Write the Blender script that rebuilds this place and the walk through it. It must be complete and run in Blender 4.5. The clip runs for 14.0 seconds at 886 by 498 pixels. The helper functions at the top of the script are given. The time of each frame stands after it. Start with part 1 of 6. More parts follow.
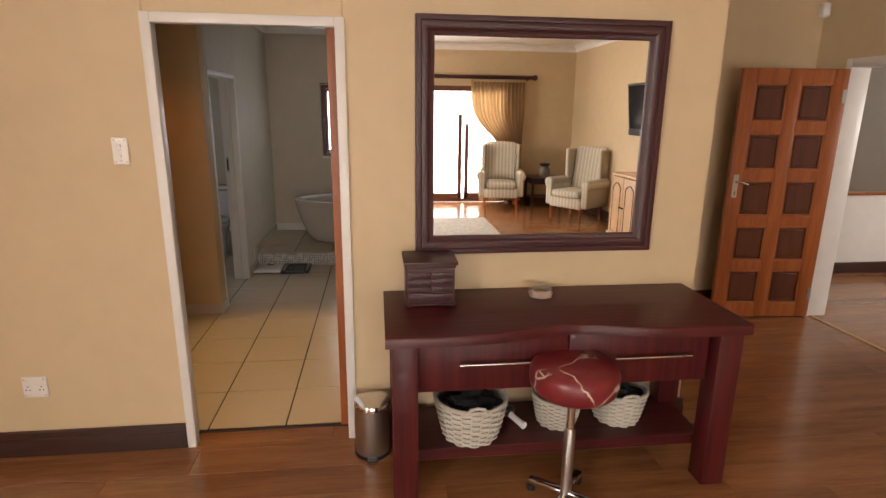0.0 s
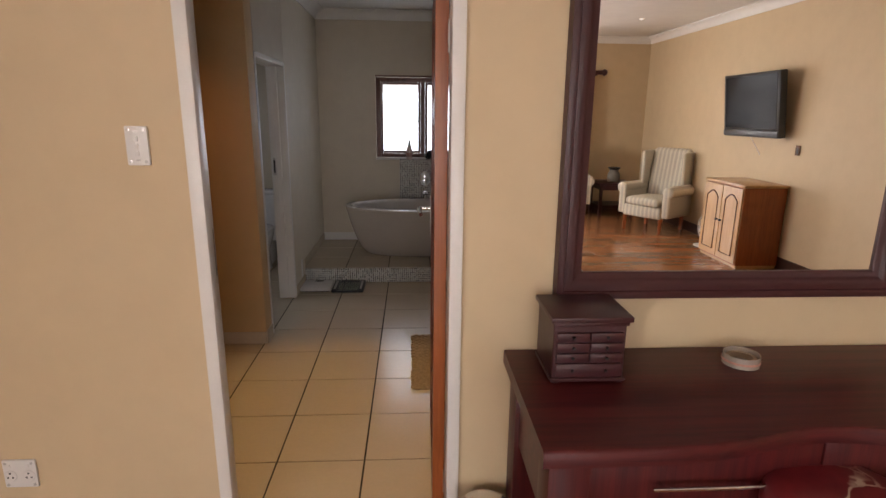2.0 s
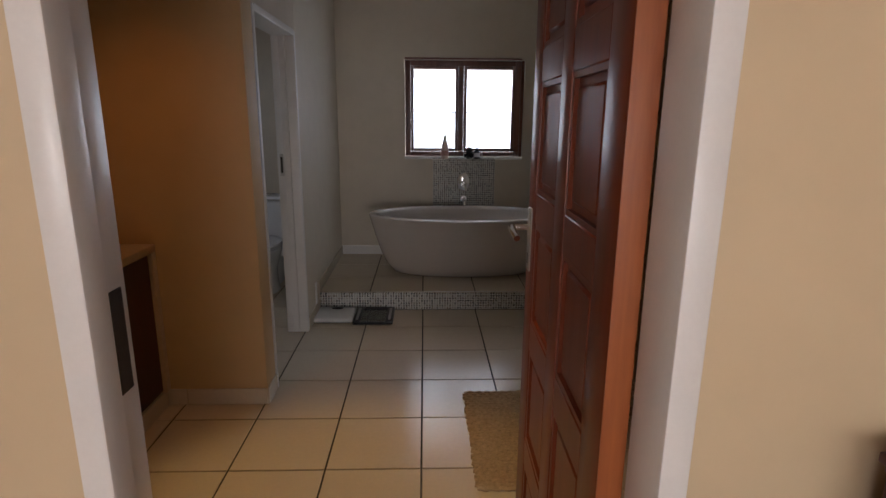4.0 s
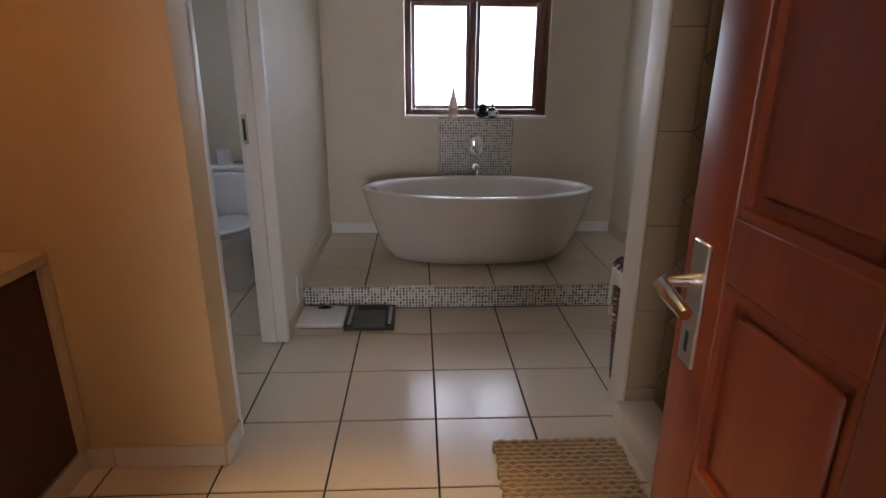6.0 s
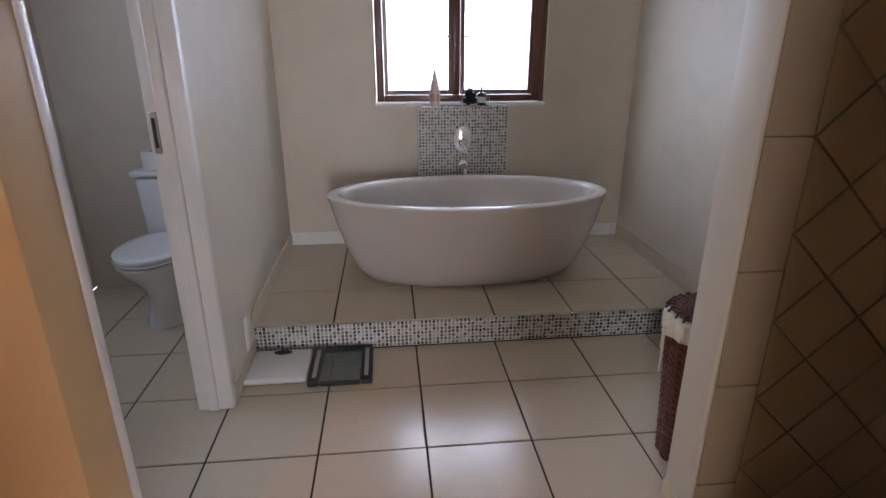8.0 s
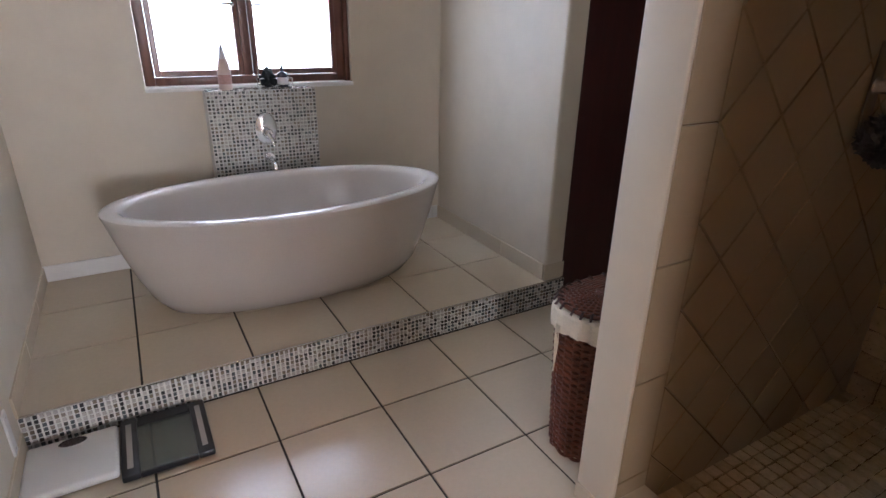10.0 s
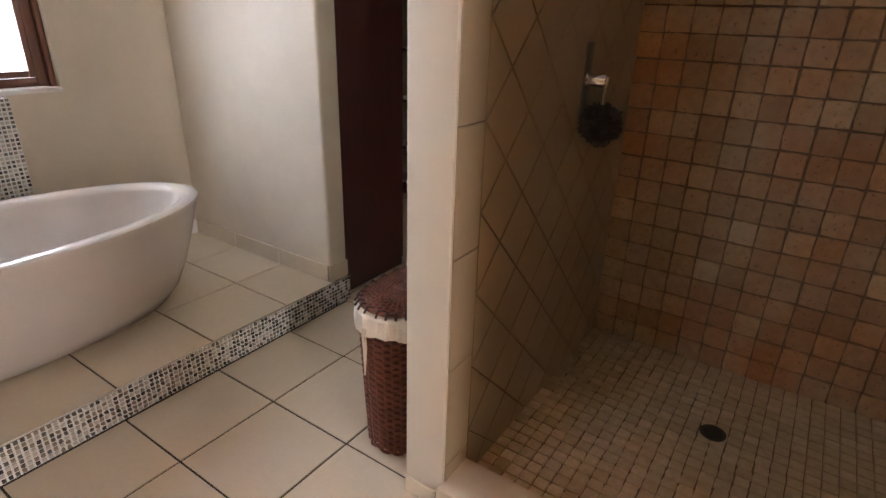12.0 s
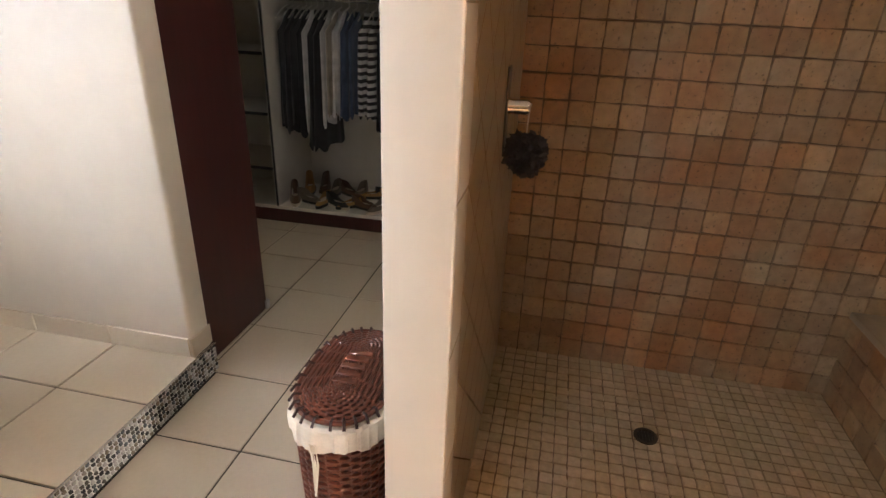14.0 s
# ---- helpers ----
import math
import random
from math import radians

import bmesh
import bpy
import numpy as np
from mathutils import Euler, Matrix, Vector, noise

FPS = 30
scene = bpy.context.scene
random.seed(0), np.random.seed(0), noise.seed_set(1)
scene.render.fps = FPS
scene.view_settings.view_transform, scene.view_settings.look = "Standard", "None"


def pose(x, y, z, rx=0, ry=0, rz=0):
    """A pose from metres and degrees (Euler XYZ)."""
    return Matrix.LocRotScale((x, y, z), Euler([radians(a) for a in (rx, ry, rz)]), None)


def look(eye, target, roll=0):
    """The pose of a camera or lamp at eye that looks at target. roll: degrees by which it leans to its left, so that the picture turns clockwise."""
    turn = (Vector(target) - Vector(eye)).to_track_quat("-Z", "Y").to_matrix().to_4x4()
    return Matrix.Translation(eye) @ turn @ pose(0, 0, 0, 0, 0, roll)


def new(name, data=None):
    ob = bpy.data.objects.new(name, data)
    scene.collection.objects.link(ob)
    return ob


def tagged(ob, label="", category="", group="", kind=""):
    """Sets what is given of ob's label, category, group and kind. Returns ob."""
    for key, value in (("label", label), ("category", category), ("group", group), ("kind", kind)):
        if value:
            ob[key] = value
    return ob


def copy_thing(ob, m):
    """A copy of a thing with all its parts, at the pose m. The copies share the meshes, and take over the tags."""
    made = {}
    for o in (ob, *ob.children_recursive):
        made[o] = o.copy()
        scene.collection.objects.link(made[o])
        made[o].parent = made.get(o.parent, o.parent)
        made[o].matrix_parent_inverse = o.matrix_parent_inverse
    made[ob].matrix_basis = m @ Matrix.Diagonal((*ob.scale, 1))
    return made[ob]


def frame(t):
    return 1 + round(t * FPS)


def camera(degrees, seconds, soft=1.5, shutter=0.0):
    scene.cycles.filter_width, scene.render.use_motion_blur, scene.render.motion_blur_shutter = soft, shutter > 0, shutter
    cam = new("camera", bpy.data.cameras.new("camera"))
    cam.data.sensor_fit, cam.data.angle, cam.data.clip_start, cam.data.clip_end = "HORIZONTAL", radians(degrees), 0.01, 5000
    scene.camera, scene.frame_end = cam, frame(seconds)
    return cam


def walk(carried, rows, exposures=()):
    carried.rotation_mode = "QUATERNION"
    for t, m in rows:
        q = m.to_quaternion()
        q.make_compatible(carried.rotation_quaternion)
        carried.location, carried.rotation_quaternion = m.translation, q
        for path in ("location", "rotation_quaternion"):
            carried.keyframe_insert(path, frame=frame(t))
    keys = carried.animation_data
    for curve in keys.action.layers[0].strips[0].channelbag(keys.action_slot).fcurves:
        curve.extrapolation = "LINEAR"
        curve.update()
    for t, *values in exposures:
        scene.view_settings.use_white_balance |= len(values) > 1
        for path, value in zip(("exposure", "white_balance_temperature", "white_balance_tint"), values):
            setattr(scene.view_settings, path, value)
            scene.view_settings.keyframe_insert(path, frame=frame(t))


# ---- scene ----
cam = camera(77.8, 14.0)
PATH = [
    (0, (0.015, 0.302, 1.641), (0.245, 2.228, 1.152), 0.6),
    (0.5, (-0.074, 0.502, 1.627), (0.104, 2.434, 1.141), 0.6),
    (1, (-0.168, 0.697, 1.615), (-0.021, 2.632, 1.131), 0.7),
    (1.5, (-0.231, 0.904, 1.578), (-0.102, 2.841, 1.098), 0.6),
    (2, (-0.278, 1.152, 1.56), (-0.165, 3.09, 1.08), 0.6),
    (2.5, (-0.331, 1.393, 1.532), (-0.236, 3.332, 1.052), 0.6),
    (3, (-0.399, 1.667, 1.514), (-0.316, 3.607, 1.034), 0.7),
    (3.5, (-0.437, 1.896, 1.487), (-0.365, 3.837, 1.009), 0.7),
    (4, (-0.487, 2.179, 1.425), (-0.42, 4.123, 0.961), 0.5),
    (6.3, (-0.565, 3.143, 1.393), (-0.475, 5.041, 0.768), 0.5),
    (6.5, (-0.549, 3.231, 1.395), (-0.463, 5.128, 0.767), 0.8),
    (7, (-0.563, 3.408, 1.406), (-0.47, 5.296, 0.754), 0.5),
    (7.2, (-0.574, 3.478, 1.405), (-0.474, 5.365, 0.748), 0.4),
    (9.3, (-0.695, 4.048, 1.374), (-0.105, 5.809, 0.631), 0.4),
    (9.5, (-0.721, 4.089, 1.379), (-0.037, 5.814, 0.633), 0.7),
    (10, (-0.783, 4.157, 1.398), (0.141, 5.76, 0.638), 1.0),
    (10.5, (-0.828, 4.179, 1.417), (0.315, 5.63, 0.649), 1.5),
    (11, (-0.846, 4.189, 1.421), (0.464, 5.49, 0.652), 1.6),
    (11.5, (-0.87, 4.205, 1.425), (0.566, 5.366, 0.657), 1.7),
    (12, (-0.812, 4.256, 1.436), (0.718, 5.283, 0.659), 1.7),
    (12.5, (-0.744, 4.332, 1.444), (0.873, 5.216, 0.666), 1.7),
    (13, (-0.693, 4.43, 1.457), (0.999, 5.15, 0.671), 1.7),
    (13.5, (-0.676, 4.594, 1.492), (1.084, 5.113, 0.695), 1.9),
    (14, (-0.666, 4.791, 1.54), (1.124, 5.149, 0.722), 2.2),
]
EXPOSURES = [(0, -0.36, 7100, 15), (2.5, -0.60, 6350, 16), (4.2, -0.66, 6200, 16), (6.3, 0.43, 6000, 17), (7.2, 0.70, 5800, 17), (9.5, 1.05, 5700, 17), (11, 1.48, 6000, 18), (12.5, 1.85, 6600, 19), (14, 2.36, 6500, 17)]
walk(cam, [(t, look(eye, target, roll)) for t, eye, target, roll in PATH], EXPOSURES)

# ---- world, large lights ----
BACK_Y = -4.60       # bedroom wall with the sliding door
BED_E = 3.575         # bedroom east wall
BED_W = -2.70
WALL_S, WALL_N = 2.86, 2.965   # wall between bedroom and bathroom
BATH_N = 7.35
CEIL = 2.60          # bathroom
BED_C = 2.77         # bedroom

world = bpy.data.worlds.new("world")
scene.world = world
world.use_nodes = True
wn = world.node_tree.nodes
sky = wn.new("ShaderNodeTexSky")
sky.sky_type = 'NISHITA'
sky.sun_disc = False
sky.sun_elevation, sky.sun_rotation = radians(58), radians(180)
world.node_tree.links.new(sky.outputs[0], wn["Background"].inputs[0])
wn["Background"].inputs[1].default_value = 0.12


def area_lamp(name, m, sx, sy, power, color):
    d = bpy.data.lights.new(name, 'AREA')
    d.shape, d.size, d.size_y, d.energy, d.color = 'RECTANGLE', sx, sy, power, color
    ob = new(name, d)
    ob.matrix_world = m
    return ob


def spot_lamp(name, eye, power, color, angle=110, size=0.04):
    d = bpy.data.lights.new(name, 'SPOT')
    d.energy, d.color, d.spot_size, d.spot_blend, d.shadow_soft_size = power, color, radians(angle), 0.6, size
    ob = new(name, d)
    ob.matrix_world = look(eye, (eye[0], eye[1] + 0.001, 0))
    return ob


sun = new("sun", bpy.data.lights.new("sun", 'SUN'))
sun.data.energy, sun.data.angle, sun.data.color = 3.5, radians(0.5), (1.0, 0.95, 0.86)
sun.matrix_world = look((0.6, -6.0, 9.0), (1.2, -2.4, 3.0))
area_lamp("bath_window_light", look((-0.125, 7.475, 1.51), (-0.125, 6.0, 1.15)), 0.95, 0.8, 13.5, (0.75, 0.87, 1.0))
area_lamp("sliding_door_light", look((0.52, BACK_Y - 0.17, 1.05), (0.52, -1.5, 0.25)), 3.5, 1.9, 185, (1.0, 0.97, 0.93))
area_lamp("toilet_window_light", look((-2.50, 5.85, 1.85), (-1.9, 6.2, 0.4)), 0.5, 0.45, 6, (0.75, 0.86, 1.0))
spot_lamp("bath_downlight_lamp", (-0.72, 3.78, CEIL - 0.02), 90, (1.0, 0.62, 0.18), 50)
spot_lamp("vanity_downlight_lamp", (-1.62, 3.95, CEIL - 0.02), 19, (1.0, 0.42, 0.12), 100)
# added fill inside the closet, no ceiling fitting belongs to it
spot_lamp("closet_fill_lamp", (2.1, 6.1, CEIL - 0.02), 2.4, (1.0, 0.95, 0.85))
# added fill without a fitting, lifts the dark shower
spot_lamp("shower_fill_lamp", (0.95, 4.1, CEIL - 0.02), 2.2, (1.0, 0.78, 0.42), 46)
area_lamp("west_window_light", look((BED_W - 0.06, -1.9, 1.62), (0, -1.9, 1.2)), 1.2, 0.8, 165, (1.0, 0.97, 0.92))
# added fill in the hall, no window there, brightens its white wall
area_lamp("hall_fill_light", look((6.5, 3.2, 1.7), (4.2, 4.0, 0.9)), 1.2, 1.2, 70, (1.0, 0.98, 0.96))


# ---- materials ----
def material(name):
    m = bpy.data.materials.new(name)
    m.use_nodes = True
    nt = m.node_tree
    return m, nt, nt.nodes["Principled BSDF"]


def node(nt, kind, **values):
    n = nt.nodes.new(kind)
    for key, value in values.items():
        n.inputs[key].default_value = value
    return n


def ramp(nt, fac, stops):
    r = nt.nodes.new("ShaderNodeValToRGB")
    e = r.color_ramp.elements
    while len(e) < len(stops):
        e.new(0.5)
    for k, (p, c) in zip(e, stops):
        k.position, k.color = p, (*c, 1)
    nt.links.new(fac, r.inputs[0])
    return r.outputs[0]


def coords(nt, scale=(1, 1, 1), kind="Object", shift=None):
    tc = nt.nodes.new("ShaderNodeTexCoord")
    mp = node(nt, "ShaderNodeMapping", Scale=scale)
    nt.links.new(tc.outputs[kind], mp.inputs[0])
    if shift:
        nt.links.new(shift, mp.inputs["Location"])
    return mp.outputs[0]


def noise_fac(nt, vec, scale, detail=3, rough=0.55):
    n = node(nt, "ShaderNodeTexNoise", Scale=scale, Detail=detail, Roughness=rough)
    nt.links.new(vec, n.inputs["Vector"])
    return n.outputs["Fac"]


def mix(nt, fac, a, b, mode='MIX'):
    n = nt.nodes.new("ShaderNodeMix")
    n.data_type, n.blend_type = 'RGBA', mode
    for sock, v in ((n.inputs[0], fac), (n.inputs[6], a), (n.inputs[7], b)):
        if isinstance(v, bpy.types.NodeSocket):
            nt.links.new(v, sock)
        else:
            sock.default_value = (*v, 1) if isinstance(v, tuple) else v
    return n.outputs[2]


def bump(nt, bsdf, fac, strength, distance=0.002):
    b = node(nt, "ShaderNodeBump", Strength=strength, Distance=distance)
    nt.links.new(fac, b.inputs["Height"])
    nt.links.new(b.outputs[0], bsdf.inputs["Normal"])


def vary_rough(nt, bsdf, fac, rough, spread):
    n = nt.nodes.new("ShaderNodeMath")
    n.operation = 'MULTIPLY_ADD'
    nt.links.new(fac, n.inputs[0])
    n.inputs[1].default_value, n.inputs[2].default_value = 2 * spread, max(0.02, rough - spread)
    nt.links.new(n.outputs[0], bsdf.inputs["Roughness"])


def tint(c, k):
    return tuple(min(1, v * k) for v in c)


def plain(name, color, rough=0.5, metal=0.0, vary=0.12, scale=9, fine=140, relief=0.1, coat=0.0, glass=0.0):
    """A surface with blotches at one scale and grain at a finer one."""
    m, nt, b = material(name)
    vec = coords(nt)
    big, small = noise_fac(nt, vec, scale), noise_fac(nt, vec, fine, 2)
    col = ramp(nt, big, [(0.3, tint(color, 1 - vary)), (0.7, tint(color, 1 + vary * 0.6))])
    col = mix(nt, 0.25, col, ramp(nt, small, [(0.35, tint(color, 1 - vary)), (0.65, tint(color, 1 + vary))]))
    nt.links.new(col, b.inputs["Base Color"])
    b.inputs["Metallic"].default_value = metal
    if vary:
        vary_rough(nt, b, big, rough, 0.05)
    else:
        b.inputs["Roughness"].default_value = rough
    b.inputs["Coat Weight"].default_value = coat
    b.inputs["Coat Roughness"].default_value = 0.12
    b.inputs["Transmission Weight"].default_value = glass
    if relief:
        bump(nt, b, small, relief, 0.001)
    return m


def paint(name, color, relief=0.22):
    """Rolled wall paint: faint roller stipple, slow patches and scuffs."""
    m, nt, b = material(name)
    vec = coords(nt)
    slow, mid, fine = noise_fac(nt, vec, 1.1, 3), noise_fac(nt, vec, 7, 4), noise_fac(nt, vec, 220, 2)
    col = ramp(nt, slow, [(0.3, tint(color, 0.95)), (0.7, tint(color, 1.04))])
    col = mix(nt, 0.3, col, ramp(nt, mid, [(0.3, tint(color, 0.9)), (0.6, tint(color, 1.05))]))
    nt.links.new(col, b.inputs["Base Color"])
    b.inputs["Roughness"].default_value = 0.55
    b.inputs["Specular IOR Level"].default_value = 0.35
    bump(nt, b, mix(nt, 0.4, fine, mid), relief, 0.0015)
    return m


def wood(name, dark, light, axis='X', rough=0.35, coat=0.3, freq=14, per_piece=0.0, gloss=0.5):
    """Timber with grain along one axis."""
    m, nt, b = material(name)
    s = {'X': (1.0, freq, freq), 'Y': (freq, 1.0, freq), 'Z': (freq, freq, 1.0)}[axis]
    info = nt.nodes.new("ShaderNodeObjectInfo")
    mul = nt.nodes.new("ShaderNodeMath")
    mul.operation = 'MULTIPLY'
    mul.inputs[1].default_value = 37.0
    nt.links.new(info.outputs["Random"], mul.inputs[0])
    vec = coords(nt, s, "Object", mul.outputs[0])
    g1, g2 = noise_fac(nt, vec, 1.6, 5, 0.6), noise_fac(nt, vec, 9, 3, 0.6)
    mid = tuple((a + c) / 2 for a, c in zip(dark, light))
    col = ramp(nt, g1, [(0.28, dark), (0.5, mid), (0.72, light)])
    col = mix(nt, 0.2, col, ramp(nt, g2, [(0.35, tint(dark, 0.8)), (0.65, light)]))
    if per_piece:
        col = mix(nt, per_piece, col, ramp(nt, info.outputs["Random"], [(0, tint(dark, 0.8)), (1, tint(light, 1.05))]))
    nt.links.new(col, b.inputs["Base Color"])
    vary_rough(nt, b, g2, rough, 0.05)
    b.inputs["Coat Weight"].default_value, b.inputs["Coat Roughness"].default_value = coat, 0.15
    b.inputs["Specular IOR Level"].default_value = gloss
    bump(nt, b, g2, 0.04, 0.0006)
    return m


def ceramic(name, color, rough=0.22, vary=0.06):
    """Glazed tile, each piece a little different."""
    m, nt, b = material(name)
    info = nt.nodes.new("ShaderNodeObjectInfo")
    vec = coords(nt, (1, 1, 1), "Object", info.outputs["Random"])
    slow, fine = noise_fac(nt, vec, 4, 4), noise_fac(nt, vec, 60, 3)
    col = ramp(nt, slow, [(0.3, tint(color, 1 - vary)), (0.7, tint(color, 1 + vary))])
    col = mix(nt, 0.3, col, ramp(nt, info.outputs["Random"], [(0, tint(color, 1 - vary)), (1, tint(color, 1 + vary))]))
    col = mix(nt, 0.15, col, ramp(nt, fine, [(0.35, tint(color, 0.85)), (0.65, tint(color, 1.05))]))
    nt.links.new(col, b.inputs["Base Color"])
    vary_rough(nt, b, slow, rough, 0.03)
    bump(nt, b, slow, 0.02, 0.002)
    return m


def palette(name, stops, rough=0.3, islands=False, grain=30, pits=0.0, slow_to=None):
    """Small pieces in several colours, picked by chance for each piece."""
    m, nt, b = material(name)
    if islands:
        src = nt.nodes.new("ShaderNodeNewGeometry").outputs["Random Per Island"]
    else:
        src = nt.nodes.new("ShaderNodeObjectInfo").outputs["Random"]
    r = ramp(nt, src, stops)
    r.node.color_ramp.interpolation = 'CONSTANT'
    geo = nt.nodes.new("ShaderNodeNewGeometry")
    fine, mid = noise_fac(nt, geo.outputs["Position"], grain, 4), noise_fac(nt, geo.outputs["Position"], grain * 3, 3)
    col = mix(nt, 0.6, r, ramp(nt, fine, [(0.3, (0.62, 0.6, 0.58)), (0.7, (1.0, 1.0, 1.0))]), 'MULTIPLY')
    if slow_to:
        slow = noise_fac(nt, geo.outputs["Position"], 1.7, 2)
        col = mix(nt, ramp(nt, slow, [(0.48, (0, 0, 0)), (0.68, (0.75, 0.75, 0.75))]), col, mix(nt, 1.0, col, slow_to, 'MULTIPLY'))
    if pits:
        hole = ramp(nt, mid, [(0.3, (0, 0, 0)), (0.38, (1, 1, 1))])
        col = mix(nt, pits, col, mix(nt, 1.0, col, hole, 'MULTIPLY'))
        bump(nt, b, mix(nt, 0.5, fine, hole), 0.5, 0.003)
    else:
        bump(nt, b, mid, 0.1, 0.001)
    nt.links.new(col, b.inputs["Base Color"])
    b.inputs["Roughness"].default_value = rough
    return m


TAN = paint("tan_wall_paint", (0.60, 0.465, 0.295))
CREAM = paint("cream_wall_paint", (0.60, 0.53, 0.425))
OCHRE = paint("ochre_wall_paint", (0.60, 0.41, 0.205))
WHITE = paint("white_ceiling_paint", (0.80, 0.79, 0.76), 0.1)
GLOSS = plain("white_gloss_enamel", (0.72, 0.70, 0.67), 0.37, vary=0.04, coat=0.2)
GREY = paint("hall_brown_paint", (0.20, 0.17, 0.14))
LAMINATE = wood("laminate_floor", (0.18, 0.064, 0.024), (0.41, 0.185, 0.078), 'X', 0.205, 0.2, 9, 0.25)
MAHOGANY = wood("mahogany_stain", (0.030, 0.004, 0.006), (0.100, 0.013, 0.013), 'X', 0.37, 0.06, 26, gloss=0.32)
MAHOGANY_Z = wood("mahogany_stain_upright", (0.030, 0.004, 0.006), (0.100, 0.013, 0.013), 'Z', 0.37, 0.06, 26, gloss=0.32)
FRAME_WOOD = plain("dark_red_lacquered_wood", (0.048, 0.011, 0.013), 0.38, vary=0.12, scale=14, fine=90, relief=0.03)
DOORWOOD = wood("orange_door_wood", (0.22, 0.052, 0.013), (0.38, 0.115, 0.030), 'Z', 0.36, 0.1, 12, gloss=0.4)
DOORPANEL = wood("dark_door_panel_wood", (0.065, 0.018, 0.009), (0.12, 0.034, 0.014), 'Z', 0.36, 0.1, 12, gloss=0.35)
REDDOOR = wood("red_brown_door_wood", (0.12, 0.024, 0.010), (0.205, 0.045, 0.018), 'Z', 0.37, 0.08, 12, gloss=0.35)
DARKWOOD = wood("wenge_door_wood", (0.040, 0.007, 0.006), (0.066, 0.012, 0.010), 'Z', 0.35, 0.15, 12)
SKIRT = wood("dark_skirting_wood", (0.030, 0.012, 0.009), (0.060, 0.025, 0.018), 'X', 0.35, 0.3, 16)
WINWOOD = wood("window_frame_wood", (0.10, 0.035, 0.022), (0.20, 0.08, 0.05), 'Z', 0.35, 0.3, 18)
PINE = wood("honey_pine_wood", (0.42, 0.22, 0.075), (0.60, 0.36, 0.15), 'Z', 0.35, 0.35, 12)
FLOORTILE = ceramic("cream_floor_tile", (0.61, 0.52, 0.39), 0.225, 0.03)
WALLTILE = ceramic("beige_shower_tile", (0.335, 0.25, 0.152), 0.32)
GROUT = plain("dark_grout", (0.030, 0.024, 0.019), 0.9, vary=0.25)
GROUT_L = plain("brown_grout", (0.19, 0.13, 0.08), 0.9, vary=0.25)
PORCELAIN = plain("white_porcelain", (0.74, 0.74, 0.75), 0.12, vary=0.03, relief=0, coat=0.3)
ACRYLIC = plain("off_white_bath_acrylic", (0.55, 0.495, 0.445), 0.16, vary=0.05, scale=3, relief=0.02, coat=0.3)
CHROME = plain("chrome", (0.75, 0.75, 0.76), 0.12, 1.0, vary=0.03, relief=0)
STEEL = plain("brushed_steel", (0.52, 0.50, 0.48), 0.35, 1.0, vary=0.06, relief=0.05)
BLACK = plain("black_plastic", (0.015, 0.015, 0.017), 0.35, vary=0.1)
MIRROR = plain("mirror_silver", (0.90, 0.90, 0.89), 0.0, 1.0, vary=0.0, relief=0)
MOSAIC_STOPS = [(0, (0.52, 0.50, 0.46)), (0.34, (0.26, 0.22, 0.17)), (0.48, (0.13, 0.12, 0.105)), (0.62, (0.065, 0.065, 0.065)),
                (0.80, (0.13, 0.145, 0.15)), (0.92, (0.32, 0.28, 0.23))]
MOSAIC = palette("mixed_mosaic", MOSAIC_STOPS, 0.22)
MOSAIC_J = palette("mixed_mosaic_joined", MOSAIC_STOPS, 0.22, True)
MOSAIC_GROUT = plain("pale_mosaic_grout", (0.66, 0.64, 0.59), 0.8, vary=0.1)
STONE_STOPS = [(0, (0.50, 0.355, 0.195)), (0.17, (0.47, 0.33, 0.18)), (0.33, (0.57, 0.42, 0.245)), (0.5, (0.46, 0.335, 0.20)),
               (0.63, (0.51, 0.39, 0.245)), (0.78, (0.43, 0.305, 0.175)), (0.9, (0.62, 0.48, 0.29))]
STONE = palette("tumbled_stone", STONE_STOPS, 0.55, False, 26, 0.55, (0.92, 0.52, 0.28))
STONE_J = palette("tumbled_stone_joined", STONE_STOPS, 0.55, True, 26, 0.55, (0.92, 0.52, 0.28))
SHFLOOR_STOPS = [(0, (0.58, 0.46, 0.30)), (0.3, (0.52, 0.41, 0.26)), (0.6, (0.64, 0.51, 0.35)), (0.85, (0.55, 0.45, 0.30))]
SHFLOOR = palette("shower_floor_mosaic", SHFLOOR_STOPS, 0.4, False, 40, 0.2)
SHFLOOR_J = palette("shower_floor_mosaic_joined", SHFLOOR_STOPS, 0.4, True, 40, 0.2)


def glow(name, color, strength):
    m, nt, b = material(name)
    b.inputs["Base Color"].default_value = (*color, 1)
    b.inputs["Emission Color"].default_value = (*color, 1)
    b.inputs["Emission Strength"].default_value = strength
    return m


DAYLIGHT = glow("bright_daylight", (1, 1, 1), 2.2)
LAMP_GLOW = glow("lamp_glass", (1.0, 0.9, 0.75), 6)
m_, nt_, b_ = material("clear_glass")
b_.inputs["Transmission Weight"].default_value, b_.inputs["Roughness"].default_value = 1.0, 0.02
b_.inputs["IOR"].default_value = 1.45
GLASS = m_


